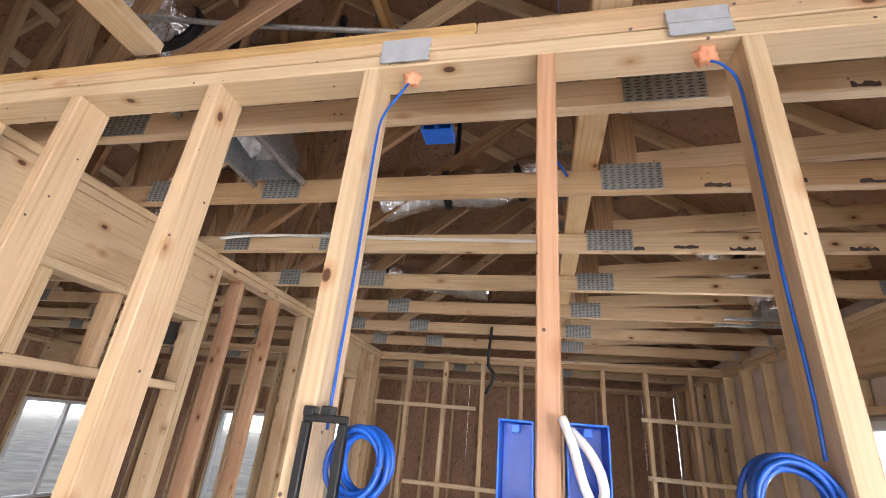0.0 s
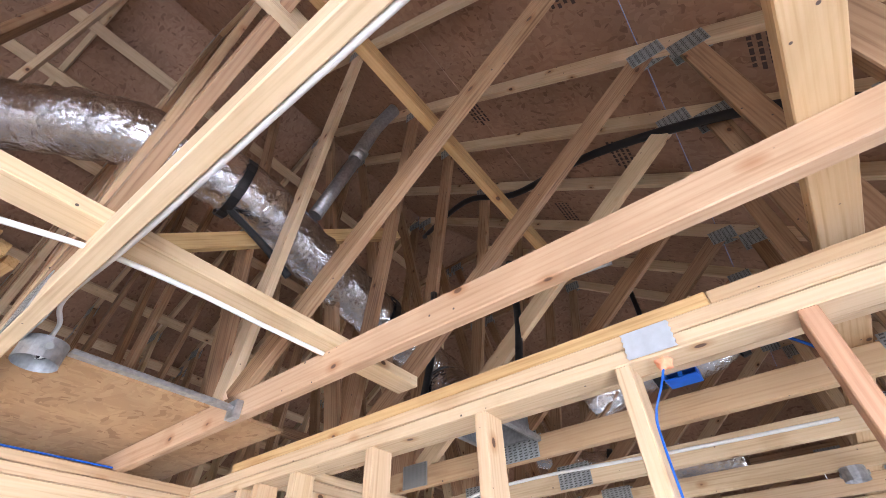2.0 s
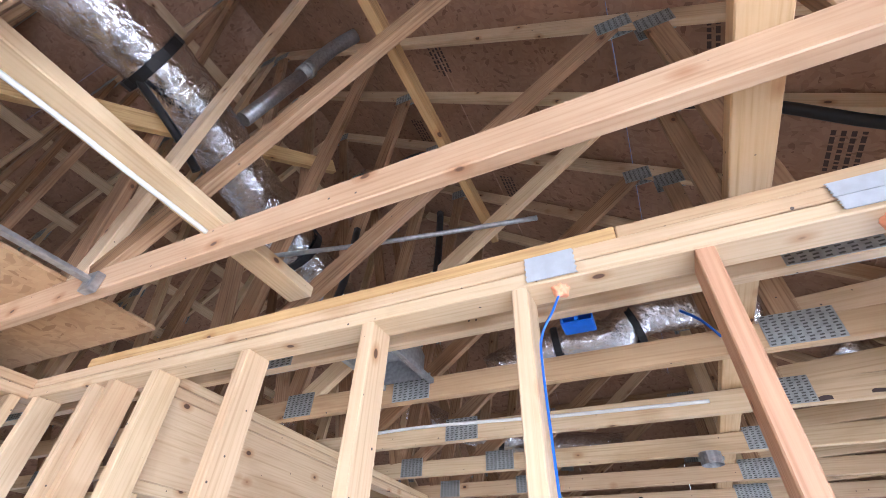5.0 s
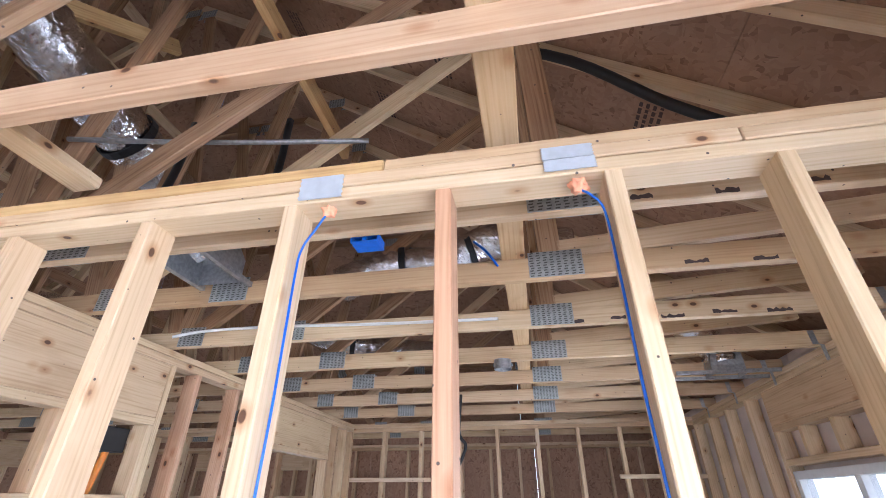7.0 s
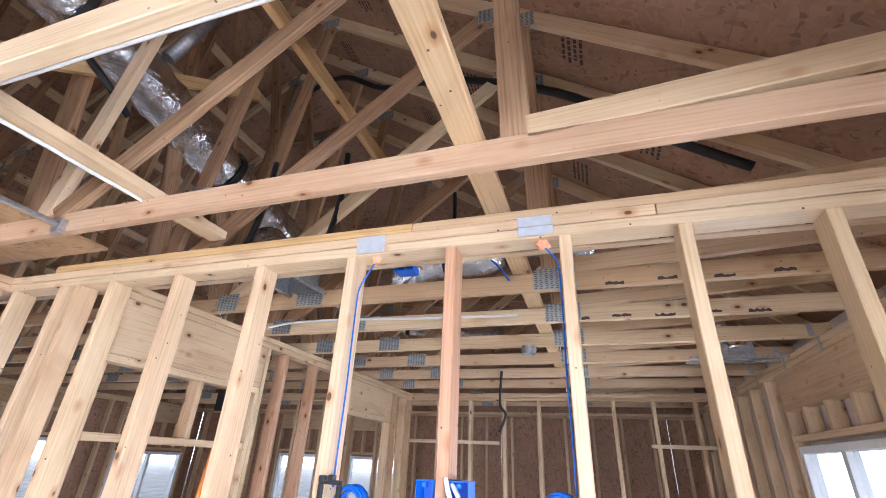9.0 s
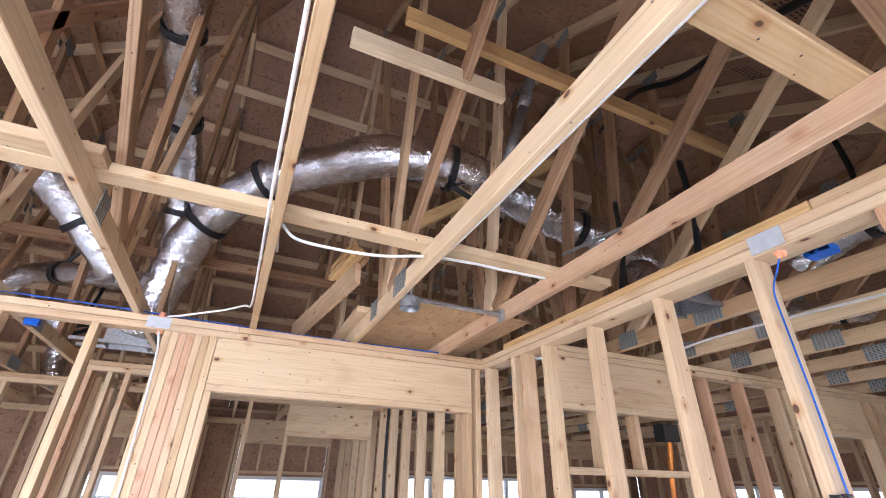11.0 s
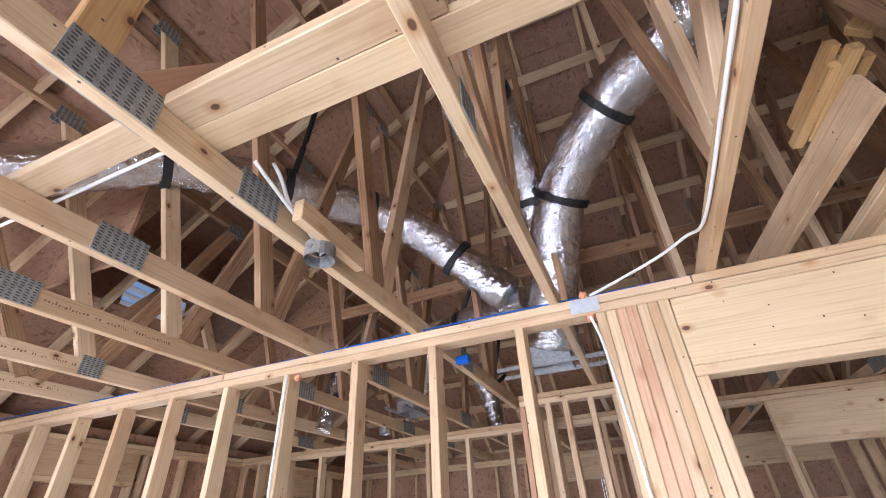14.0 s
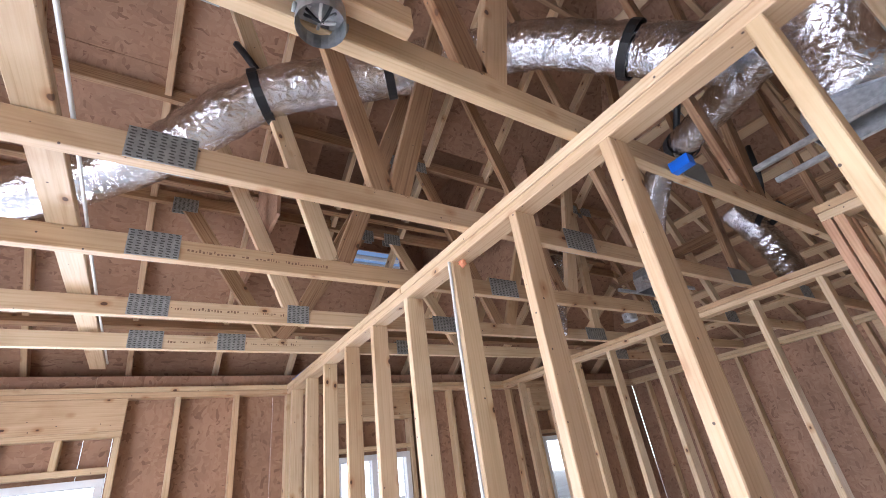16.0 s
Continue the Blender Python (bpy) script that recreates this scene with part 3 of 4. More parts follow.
TOPZ = CEIL + T4
brace("lateral_brace", (1.300, -5.9, TOPZ + 0.021), (1.330, -2.02, TOPZ + 0.021), T4, T2, pine_pale, "flat pale pine board lying across the south truss chords")
brace("lateral_brace", (1.236, -2.78, TOPZ + 0.021), (1.246, 0.12, TOPZ + 0.021), T4, T2, pine, "flat pine board lying across the truss chords")
brace("lateral_brace", (2.50, -1.3, TOPZ + 0.022), (2.50, 4.1, TOPZ + 0.022), T4, T2, pine_cream, "flat pale pine board lying across the truss chords")
brace("web_brace", (1.62, -1.15, 3.44), (1.62, 1.02, 3.42), T2, T4, pine_yellow, "yellow pine brace nailed across the truss webs")
brace("web_brace", (1.60, -1.36, 3.20), (1.60, -0.66, 3.20), T2, T4, pine_pale, "short pale pine brace nailed across the truss webs")
brace("web_brace", (0.34, -0.83, 3.05), (0.64, 0.63, 4.06), T2, T4, pine_yellow, "yellow pine brace nailed across the truss webs")
# these last three braces carry attic shade in their colour
brace("web_brace", (-1.3, -4.9, 3.35), (-1.3, 3.9, 3.35), T2, T4, pine_shaded, "pine brace across the truss webs, coloured darker for attic shade")
brace("web_brace", (2.3, -5.0, 3.30), (2.3, -3.0, 3.42), T2, T6, pine_shaded, "pine brace across the truss webs, coloured darker for attic shade")
brace("web_brace", (-2.9, -4.6, 3.1), (-2.9, 3.9, 3.1), T2, T4, pine_shaded, "pine brace across the truss webs, coloured darker for attic shade")


# ---- ducts ----
def duct(pts, r, straps, label, seed):
    root = thing("flexible_duct", label, "duct", "flexible ducts")
    tube("duct_sleeve", pts, r, foil, root, sides=18, wobble=0.10, rings=14, seed=seed)
    for p, q in straps:
        ring(root, p, q, r * 1.06)
    return root


def ring(root, p, d, r, width=0.022):
    """A black strap round a duct at p, whose axis there is d."""
    p, d = Vector(p), Vector(d).normalized()
    u = d.cross(Vector((0.1, 0.2, 0.97))).normalized()
    v = d.cross(u)
    bm = bmesh.new()
    n, rows = 20, []
    for k in range(n):
        a = 2 * math.pi * k / n
        c = u * math.cos(a) + v * math.sin(a)
        rows.append([bm.verts.new(p + c * rr + d * w) for rr, w in ((r, -width), (r, width), (r + 0.006, width), (r + 0.006, -width))])
    for k in range(n):
        a, b2 = rows[k], rows[(k + 1) % n]
        for j in range(4):
            bm.faces.new((a[j], a[(j + 1) % 4], b2[(j + 1) % 4], b2[j]))
    bmesh.ops.recalc_face_normals(bm, faces=bm.faces)
    return part("strap", bm, black_strap, root, "black plastic strap")


def hanger(p, q, w=0.032):
    """A loose black hanging strap from a duct up to the truss."""
    p, q = Vector(p), Vector(q)
    m = (p + q) / 2 + Vector((0.015, 0.02, -0.01))
    tagged(tube("hanger_strap", [p, m, q], w * 0.6, black_strap, sides=5), "black plastic strap hanging a duct from the truss", "strap", "hanger straps")


duct([(-0.88, -2.24, 2.55), (-0.72, -2.12, 2.95), (-0.46, -1.96, 3.32), (-0.10, -1.60, 3.56), (0.20, -1.22, 3.62), (0.47, -0.88, 3.62), (0.57, -0.40, 3.60), (0.50, 0.15, 3.55), (0.44, 0.85, 3.45), (0.40, 1.7, 3.3)], 0.150,
     [((-0.46, -1.96, 3.32), (0.6, 0.5, 0.6)), ((-0.10, -1.60, 3.56), (0.7, 0.8, 0.35)), ((0.56, -0.45, 3.6), (0.1, 1, 0)), ((0.45, 0.72, 3.47), (0, 1, -0.1))],
     "thick shiny silver foil duct curving through the trusses", 1)
duct([(-0.66, -2.12, 2.95), (-0.55, -2.14, 3.35), (-0.25, -2.16, 3.62), (0.11, -2.18, 3.73), (0.75, -2.17, 3.84), (1.6, -2.12, 4.0), (2.0, -2.1, 4.2)], 0.105,
     [((0.11, -2.18, 3.73), (1, 0, 0.15)), ((0.75, -2.17, 3.84), (1, 0, 0.2)), ((-0.52, -2.14, 3.38), (0.6, 0, 1))],
     "shiny silver foil duct rising towards the roof", 2)
duct([(-0.85, -2.45, 2.95), (-0.72, -2.75, 3.25), (-0.50, -3.02, 3.48), (-0.33, -3.23, 3.57), (0.2, -3.58, 3.50), (0.71, -3.86, 3.39), (1.15, -4.2, 3.12), (1.75, -4.55, 2.95), (2.4, -4.7, 2.8)], 0.125,
     [((-0.33, -3.23, 3.57), (0.7, -0.6, 0)), ((0.15, -3.55, 3.51), (0.8, -0.55, -0.1)), ((0.71, -3.86, 3.39), (0.8, -0.5, -0.25)), ((-0.72, -2.75, 3.25), (0.5, -0.7, 0.7))],
     "shiny silver foil duct strapped under the south roof", 3)
duct([(-0.95, -2.35, 2.95), (-1.25, -2.75, 3.05), (-1.55, -3.2, 3.10), (-1.8, -3.5, 2.95), (-2.0, -3.7, 2.72)], 0.085,
     [((-1.4, -2.98, 3.08), (-0.6, -0.8, 0.1))], "thin silver foil duct running to a ceiling outlet", 4)
duct([(-2.6, -3.3, 3.1), (-2.7, -3.2, 2.8), (-2.7, -3.15, 2.46)], 0.10, [((-2.65, -3.1, 2.95), (0, 0.5, -1))], "silver foil duct dropping between the trusses", 5)
duct([(-1.8, -4.4, 3.1), (-1.75, -4.45, 2.8), (-1.7, -4.5, 2.46)], 0.08, [((-1.75, -4.35, 2.75), (0, 0, 1))], "silver foil duct dropping between the trusses", 6)
duct([(1.25, 1.95, 3.05), (1.6, 2.0, 3.2), (2.02, 2.0, 3.20), (2.35, 2.0, 3.33), (2.9, 2.1, 3.3)], 0.13,
     [((1.72, 2.0, 3.21), (1, 0, 0.05)), ((2.2, 2.0, 3.26), (1, 0, 0.3))], "silver foil duct hanging over the north room", 7)
duct([(3.2, 2.2, 3.05), (3.5, 2.35, 2.85), (3.75, 2.42, 2.62), (3.78, 2.42, 2.5)], 0.10, [((3.55, 2.36, 2.82), (1, 0.4, -0.8))], "silver foil duct dropping to the outer wall", 8)
duct([(0.6, 1.2, 3.0), (0.95, 0.75, 2.85), (1.12, 0.62, 2.70), (1.2, 0.60, 2.62)], 0.10, [((0.95, 0.75, 2.85), (0.6, -0.7, -0.3))], "silver foil duct meeting a sheet metal boot", 9)
duct([(0.1, 2.9, 3.3), (0.6, 3.1, 3.1), (1.2, 3.3, 3.0), (1.9, 3.3, 2.9)], 0.11, [((0.9, 3.2, 3.05), (1, 0.3, -0.15))], "silver foil duct lying deep in the trusses", 10)
duct([(-1.6, 1.4, 3.1), (-0.9, 1.5, 2.9), (-0.2, 1.6, 2.75)], 0.11, [((-0.9, 1.5, 2.9), (1, 0.1, -0.2))], "silver foil duct lying deep in the trusses", 11)
for p, q in (((0.15, -3.5, 3.63), (0.2, -3.35, 4.2)), ((0.71, -3.86, 3.52), (0.85, -3.9, 3.75)), ((-1.4, -2.98, 3.17), (-1.3, -2.8, 3.5)), ((0.56, -0.45, 3.46), (0.66, -0.1, 3.2)),
             ((0.9, 0.6, 2.7), (0.95, 0.65, 3.4)), ((1.35, 0.75, 2.75), (1.38, 0.8, 3.5)), ((-2.65, -3.1, 3.05), (-2.6, -3.0, 3.5)), ((1.72, 2.0, 3.3), (1.75, 2.0, 3.9))):
    hanger(p, q)


def boot(x, y, z, turn, w=0.30, d=0.20, h=0.10):
    root = thing("duct_boot", "grey sheet metal duct boot hung between trusses", "duct boot", "duct boots")
    bm = bmesh.new()
    lo = [bm.verts.new((sx * w / 2, sy * d / 2, 0)) for sx, sy in ((-1, -1), (1, -1), (1, 1), (-1, 1))]
    hi = [bm.verts.new((sx * w / 2, sy * d / 2, h)) for sx, sy in ((-1, -1), (1, -1), (1, 1), (-1, 1))]
    cap = [bm.verts.new((sx * 0.09, sy * 0.085, h + 0.07)) for sx, sy in ((-1, -1), (1, -1), (1, 1), (-1, 1))]
    for k in range(4):
        n2 = (k + 1) % 4
        bm.faces.new((lo[k], lo[n2], hi[n2], hi[k]))
        bm.faces.new((hi[k], hi[n2], cap[n2], cap[k]))
    bm.faces.new(cap)
    bmesh.ops.recalc_face_normals(bm, faces=bm.faces)
    bm.normal_update()
    bmesh.ops.solidify(bm, geom=bm.faces[:], thickness=0.004)
    body = part("body", bm, steel, root)
    body.matrix_world = pose(x, y, z, 0, 0, turn)
    for sy in (-1, 1):
        rail = block("rail", (-0.32, sy * (d / 2 + 0.012) - 0.01, 0.0), (0.32, sy * (d / 2 + 0.012) + 0.01, 0.022), steel, root, 0.002)
        rail.matrix_world = pose(x, y, z, 0, 0, turn) @ rail.matrix_world
    return root


boot(1.28, 0.58, 2.50, 90)
boot(-0.94, -2.27, 2.45, 90, 0.26, 0.16)
boot(3.78, 2.42, 2.42, 0, 0.2, 0.14, 0.06)
boot(-2.0, -3.75, 2.56, 0, 0.26, 0.16)

# ---- pipes ----
vent = thing("vent_pipe", "round grey galvanised vent pipe rising to the roof", "pipe")
tube("pipe_length", [(0.62, -0.02, 3.72), (0.78, 0.08, 4.25)], 0.04, steel, vent, sides=12, rings=2)
tube("pipe_length", [(0.77, 0.07, 4.22), (0.88, 0.12, 4.55), (1.0, 0.16, 4.72)], 0.044, steel, vent, sides=12, rings=3)
tube("collar", [(0.79, 0.08, 4.27), (0.80, 0.09, 4.31)], 0.05, steel_dull, vent, sides=12, rings=1)
tagged(tube("refrigerant_line", [(-0.2, 1.95, 5.55), (0.79, 1.34, 4.93), (1.3, 1.26, 4.58), (2.02, 0.9, 4.10), (2.75, 0.72, 3.60), (3.24, 0.79, 3.24), (3.6, 0.82, 3.0)], 0.026, black_strap, sides=8),
       "black insulated pipe running under the roof boards", "pipe")
tagged(tube("conduit", [(0.75, 0.3, 3.0), (1.3, 0.42, 3.0), (1.95, 0.55, 3.02)], 0.011, steel, sides=7), "thin grey plastic conduit crossing the trusses", "conduit")
tagged(tube("orange_hose", [(0.42, 1.25, 0.05), (0.40, 1.22, 0.9), (0.42, 1.26, 1.6), (0.45, 1.3, 2.0)], 0.016, yellow_cable, sides=8), "bright orange flexible conduit beside a stud", "conduit")
tagged(block("vent_box", (0.41, 1.20, 1.92), (0.498, 1.34, 2.03), black_strap), "black plastic vent box by the side wall", "vent box")

tagged(block("cross_rail", (0.503, 0.30, 1.70), (0.586, 1.34, 1.738), pine), "pine board nailed across the side opening", "rail")
for yy in (0.55, 0.86):
    tagged(block("cripple_post", (0.503, yy, 1.739), (0.586, yy + T2, 2.049), pine), "short pine post over a cross board", "post", "short posts")

# ---- attic deck and offcuts ----
tagged(block("attic_deck", (-1.0, -0.87, TOPZ + 0.002), (0.62, 0.08, TOPZ + 0.014), osb_bright, bevel=0), "bright strand board sheet laid on the truss chords", "board")
tagged(block("attic_deck", (-1.1, -0.93, TOPZ + 0.016), (0.30, -0.62, TOPZ + 0.054), pine, bevel=0.003, along=0), "pine plank lying on the truss chords", "plank")
tagged(stick("offcut_board", (-0.50, -1.20, TOPZ + 0.06), (0.44, -0.98, TOPZ + 0.20), T2, T6, pine), "wide pine offcut leaning on the truss chords", "offcut", "bundle of offcuts")
for k in range(5):
    tagged(stick("offcut_board", (0.16 + 0.02 * k, -1.09 + 0.045 * (k % 3), TOPZ + 0.255 + 0.040 * (k // 3)), (0.47 + 0.05 * (k % 2), -1.03 + 0.042 * (k % 3), TOPZ + 0.30 + 0.042 * (k // 3)), T2, T2, pine_yellow),
           "rough yellow pine offcut in a bundle on the trusses", "offcut", "bundle of offcuts")

# ---- ceiling light boxes ----
def round_box(x, y, z, toward):
    root = thing("ceiling_box", "round galvanised ceiling light box on a truss chord", "electrical box", "ceiling boxes")
    bm = bmesh.new()
    bmesh.ops.create_cone(bm, cap_ends=True, segments=20, radius1=0.05, radius2=0.05, depth=0.055)
    low = [f for f in bm.faces if f.normal.z < -0.9]
    bmesh.ops.inset_region(bm, faces=low, thickness=0.004)
    bmesh.ops.translate(bm, vec=(0, 0, 0.045), verts=[v for f in low for v in f.verts])
    bmesh.ops.translate(bm, vec=(x, y, z), verts=bm.verts)
    part("body", bm, steel, root)
    for k in range(4):
        a = 1.3 * k
        tube("wire", [(x + 0.03 * math.cos(a), y + 0.03 * math.sin(a), z + 0.01), (x, y, z - 0.012), (x + 0.032 * math.cos(a + 2), y + 0.032 * math.sin(a + 2), z + 0.008)],
             0.0035, (black_strap, white_cable, steel, black_strap)[k], root, sides=5)
    for e in (-1, 1):
        tube("knockout", [(x + 0.05 * e, y, z), (x + 0.056 * e, y, z)], 0.010, steel_dull, root, sides=8, rings=1)
    return root


rb = round_box(0.84, -0.786, 2.432, 1)
hb = thing("hanger_bar", "galvanised steel hanger bar holding a ceiling box", "hanger bar")
block("bar", (0.825, -0.733, 2.452), (0.852, -0.262, 2.462), steel, hb, 0.001)
block("bar_flange", (0.825, -0.728, 2.462), (0.830, -0.27, 2.476), steel, hb, 0.001)
block("bar_foot", (0.815, -0.270, 2.425), (0.862, -0.2445, 2.485), steel, hb, 0.002)
rb2 = round_box(0.79, -2.685, 2.43, 1)
block("backing_board", (0.60, -2.712 + T2 + 0.002, 2.45), (0.95, -2.712 + 2 * T2, 2.525), pine, rb2)
round_box(2.38, 1.86, 2.41, 1)
round_box(-1.9, -3.969, 2.43, 1)


def cable(name, pts, mat, label, r=0.0055, seed=0):
    return tagged(tube(name, pts, r, mat, sides=6, rings=8, seed=seed), label, "cable", "cables")


cable("white_cable", [(1.232, -0.24, 2.522), (1.232, -0.45, 2.518), (1.232, -0.66, 2.516), (1.232, -0.86, 2.50), (1.235, -1.10, 2.452), (1.21, -1.38, 2.462), (1.20, -1.46, 2.52), (0.9, -1.45, 2.545)], white_cable, "white electrical cable stapled along the brace", 0.0065)
cable("white_cable", [(2.4, -1.508, 2.46), (1.6, -1.511, 2.465), (0.9, -1.509, 2.465), (0.35, -1.511, 2.47), (0.16, -1.55, 2.52), (0.08, -1.66, 2.50), (0.03, -1.85, 2.455), (0.008, -1.93, 2.44)], white_cable, "white electrical cable running down a truss chord", 0.006)
cable("white_cable", [(0.010, -1.945, 2.35), (0.012, -1.92, 2.2), (0.012, -1.90, 1.8), (0.012, -1.885, 1.2), (0.012, -1.88, 0.5)], white_cable, "white electrical cable dropping down the stud wall", 0.006)
cable("white_cable", [(2.9, -0.828, 2.452), (2.0, -0.830, 2.450), (1.4, -0.828, 2.458), (1.0, -0.826, 2.50), (0.87, -0.79, 2.50), (0.845, -0.79, 2.452)], white_cable, "white electrical cable running along a truss chord to a box", 0.006)
cable("white_cable", [(1.05, -2.68, 2.60), (1.02, -2.67, 2.56), (0.95, -2.68, 2.50), (0.86, -2.68, 2.47), (0.81, -2.685, 2.45)], white_cable, "white cable looping to a ceiling box", 0.006)
cable("white_cable", [(1.13, -2.66, 2.53), (1.0, -2.672, 2.50), (0.88, -2.68, 2.47)], white_cable, "white cable looping to a ceiling box", 0.006)
cable("white_cable", [(1.245, -5.8, 2.545), (1.25, -4.5, 2.54), (1.246, -3.4, 2.545), (1.25, -2.8, 2.545)], white_cable, "white cable along the flat brace", 0.006)
cable("white_cable", [(0.012, -3.45, 2.36), (0.012, -3.46, 1.9), (0.012, -3.45, 1.0)], white_cable, "white electrical cable dropping down a stud", 0.006)
cable("white_cable", [(2.4, 1.31, 2.49), (1.8, 1.305, 2.50), (1.2, 1.30, 2.52), (0.85, 1.25, 2.50), (0.7, 1.2, 2.46)], white_cable, "white cable running along the truss chords", 0.008)
cable("blue_cable", [(-0.03, -6.0, 2.47), (-0.05, -4.0, 2.46), (-0.06, -2.5, 2.475), (-0.05, -1.2, 2.455), (-0.04, -0.2, 2.46)], blue_cable, "thin blue cable lying along the top plate", 0.004)
cable("black_cable", [(-0.91, -0.30, 2.40), (-0.9, -0.31, 1.8), (-0.88, -0.30, 1.2), (-0.9, -0.3, 0.0)], black_strap, "black cable hanging from a blue ceiling box", 0.012)
cable("black_cable", [(1.95, 3.09, 2.50), (1.93, 3.09, 2.2), (1.98, 3.1, 2.1), (1.92, 3.09, 1.95)], black_strap, "black cable hanging below the trusses", 0.013)
cable("blue_cable", [(2.35, 0.775, 2.62), (2.4, 0.76, 2.56), (2.44, 0.775, 2.50)], blue_cable, "blue cable loop between the trusses", 0.005)
tagged(block("cable_staple", (0.88, -2.69, 2.47), (0.93, -2.685, 2.52), vinyl), "white plastic cable staple on a truss", "staple")

# ---- protection plates, foam and low voltage wiring ----
def nail_plate(lo, hi, name="nail_plate"):
    """A steel guard plate with toothed short edges."""
    lo, hi = Vector(lo), Vector(hi)
    flat = 1 if hi.y - lo.y < hi.x - lo.x else 0
    a0, a1 = (lo.x, hi.x) if flat else (lo.y, hi.y)
    bm = bmesh.new()
    n = 9
    pts = [(a0, lo.z + (hi.z - lo.z) * k / n) if k % 2 else (a0 + 0.004, lo.z + (hi.z - lo.z) * k / n) for k in range(n + 1)]
    pts += [(a1, hi.z - (hi.z - lo.z) * k / n) if k % 2 else (a1 - 0.004, hi.z - (hi.z - lo.z) * k / n) for k in range(n + 1)]
    place = (lambda a, z: (a, lo.y, z)) if flat else (lambda a, z: (lo.x, a, z))
    fc = bm.faces.new([bm.verts.new(place(a, z)) for a, z in pts])
    bm.normal_update()
    bmesh.ops.solidify(bm, geom=[fc], thickness=0.0025)
    bmesh.ops.recalc_face_normals(bm, faces=bm.faces)
    ob = link_bm(name, bm, plate_pale)
    return tagged(ob, "pale steel nail plate over the double top plate", "nail plate", "nail plates")


F = AY - 0.007
nail_plate((1.985, F, 2.368), (2.103, F, 2.436))
nail_plate((2.590, F, 2.370), (2.708, F, 2.402))
nail_plate((2.588, F, 2.404), (2.706, F, 2.440))
nail_plate((0.007, -2.02, 2.372), (0.007, -1.90, 2.432))


def foam_blob(x, y, z, s, seed):
    bm = bmesh.new()
    bmesh.ops.create_icosphere(bm, subdivisions=3, radius=s)
    for v in bm.verts:
        n2 = noise.noise(v.co * (2.2 / s) + Vector((seed, 0, 0)))
        v.co *= 1 + 0.75 * n2
        v.co.z *= 1.1
    bmesh.ops.translate(bm, vec=(x, y, z), verts=bm.verts)
    for f2 in bm.faces:
        f2.smooth = True
    return tagged(link_bm("foam_seal", bm, foam), "lump of orange fire foam round a cable hole", "foam", "foam seals")


foam_blob(2.055, AY + 0.035, UNDER - 0.006, 0.017, 1.0)
foam_blob(2.665, AY + 0.035, UNDER - 0.008, 0.020, 5.0)
foam_blob(0.0, -1.955, CEIL + 0.006, 0.016, 9.0)
foam_blob(-0.012, -1.945, UNDER - 0.012, 0.015, 12.0)
foam_blob(-0.04, -3.43, UNDER - 0.012, 0.015, 15.0)
cable("blue_cable", [(2.05, AY + 0.03, 2.345), (2.03, AY + 0.025, 2.30), (2.0, AY + 0.03, 2.25), (1.991, AY + 0.036, 2.18), (1.993, AY + 0.040, 1.9), (1.991, AY + 0.042, 1.72), (1.993, AY + 0.04, 1.60)], blue_cable, "blue data cable stapled down a stud", 0.0029)
cable("blue_cable", [(2.672, AY + 0.035, 2.34), (2.69, AY + 0.025, 2.315), (2.712, AY + 0.03, 2.27), (2.714, AY + 0.03, 2.1), (2.712, AY + 0.03, 1.9), (2.714, AY + 0.028, 1.72), (2.712, AY + 0.03, 1.62)], blue_cable, "blue data cable stapled down a stud", 0.0029)


def coil(x, y, z, r, seed):
    rnd = random.Random(seed)
    pts = []
    for k in range(7 * 14):
        a = 2 * math.pi * k / 14
        rr = r * (1 + 0.16 * math.sin(k * 0.37) + 0.05 * rnd.random())
        pts.append((x + rr * math.cos(a), y + 0.012 * math.sin(k * 0.21) + 0.0006 * k, z + rr * 1.15 * math.sin(a)))
    return tagged(tube("cable_coil", pts, 0.0045, blue_cable, sides=6, rings=2), "coil of blue data cable hung on a stud", "cable coil", "cable coils")


coil(2.062, AY + 0.01, 1.555, 0.040, 1)
coil(2.672, AY + 0.02, 1.56, 0.046, 2)


def bracket(x, y, z):
    """A black single gang mounting frame."""
    root = thing("mounting_bracket", "black plastic low voltage mounting bracket on a stud", "bracket", "mounting brackets")
    for lo, hi in (((-0.038, -0.01, 0.055), (0.038, 0.0, 0.067)), ((-0.038, -0.01, -0.067), (0.038, 0.0, -0.055)), ((-0.038, -0.012, -0.055), (-0.024, 0.002, 0.055)), ((0.024, -0.012, -0.055), (0.038, 0.002, 0.055))):
        block("frame_bar", [a + b2 for a, b2 in zip((x, y, z), lo)], [a + b2 for a, b2 in zip((x, y, z), hi)], black_strap, root, 0.002)
    for sx, sz in ((-0.03, 0.07), (0.0, 0.072), (-0.03, -0.07), (0.0, -0.072)):
        block("screw_tab", (x + sx - 0.009, y - 0.012, z + sz - 0.008), (x + sx + 0.009, y + 0.012, z + sz + 0.008), black_strap, root, 0.002)
    return root


bracket(2.012, AY - 0.006, 1.555)


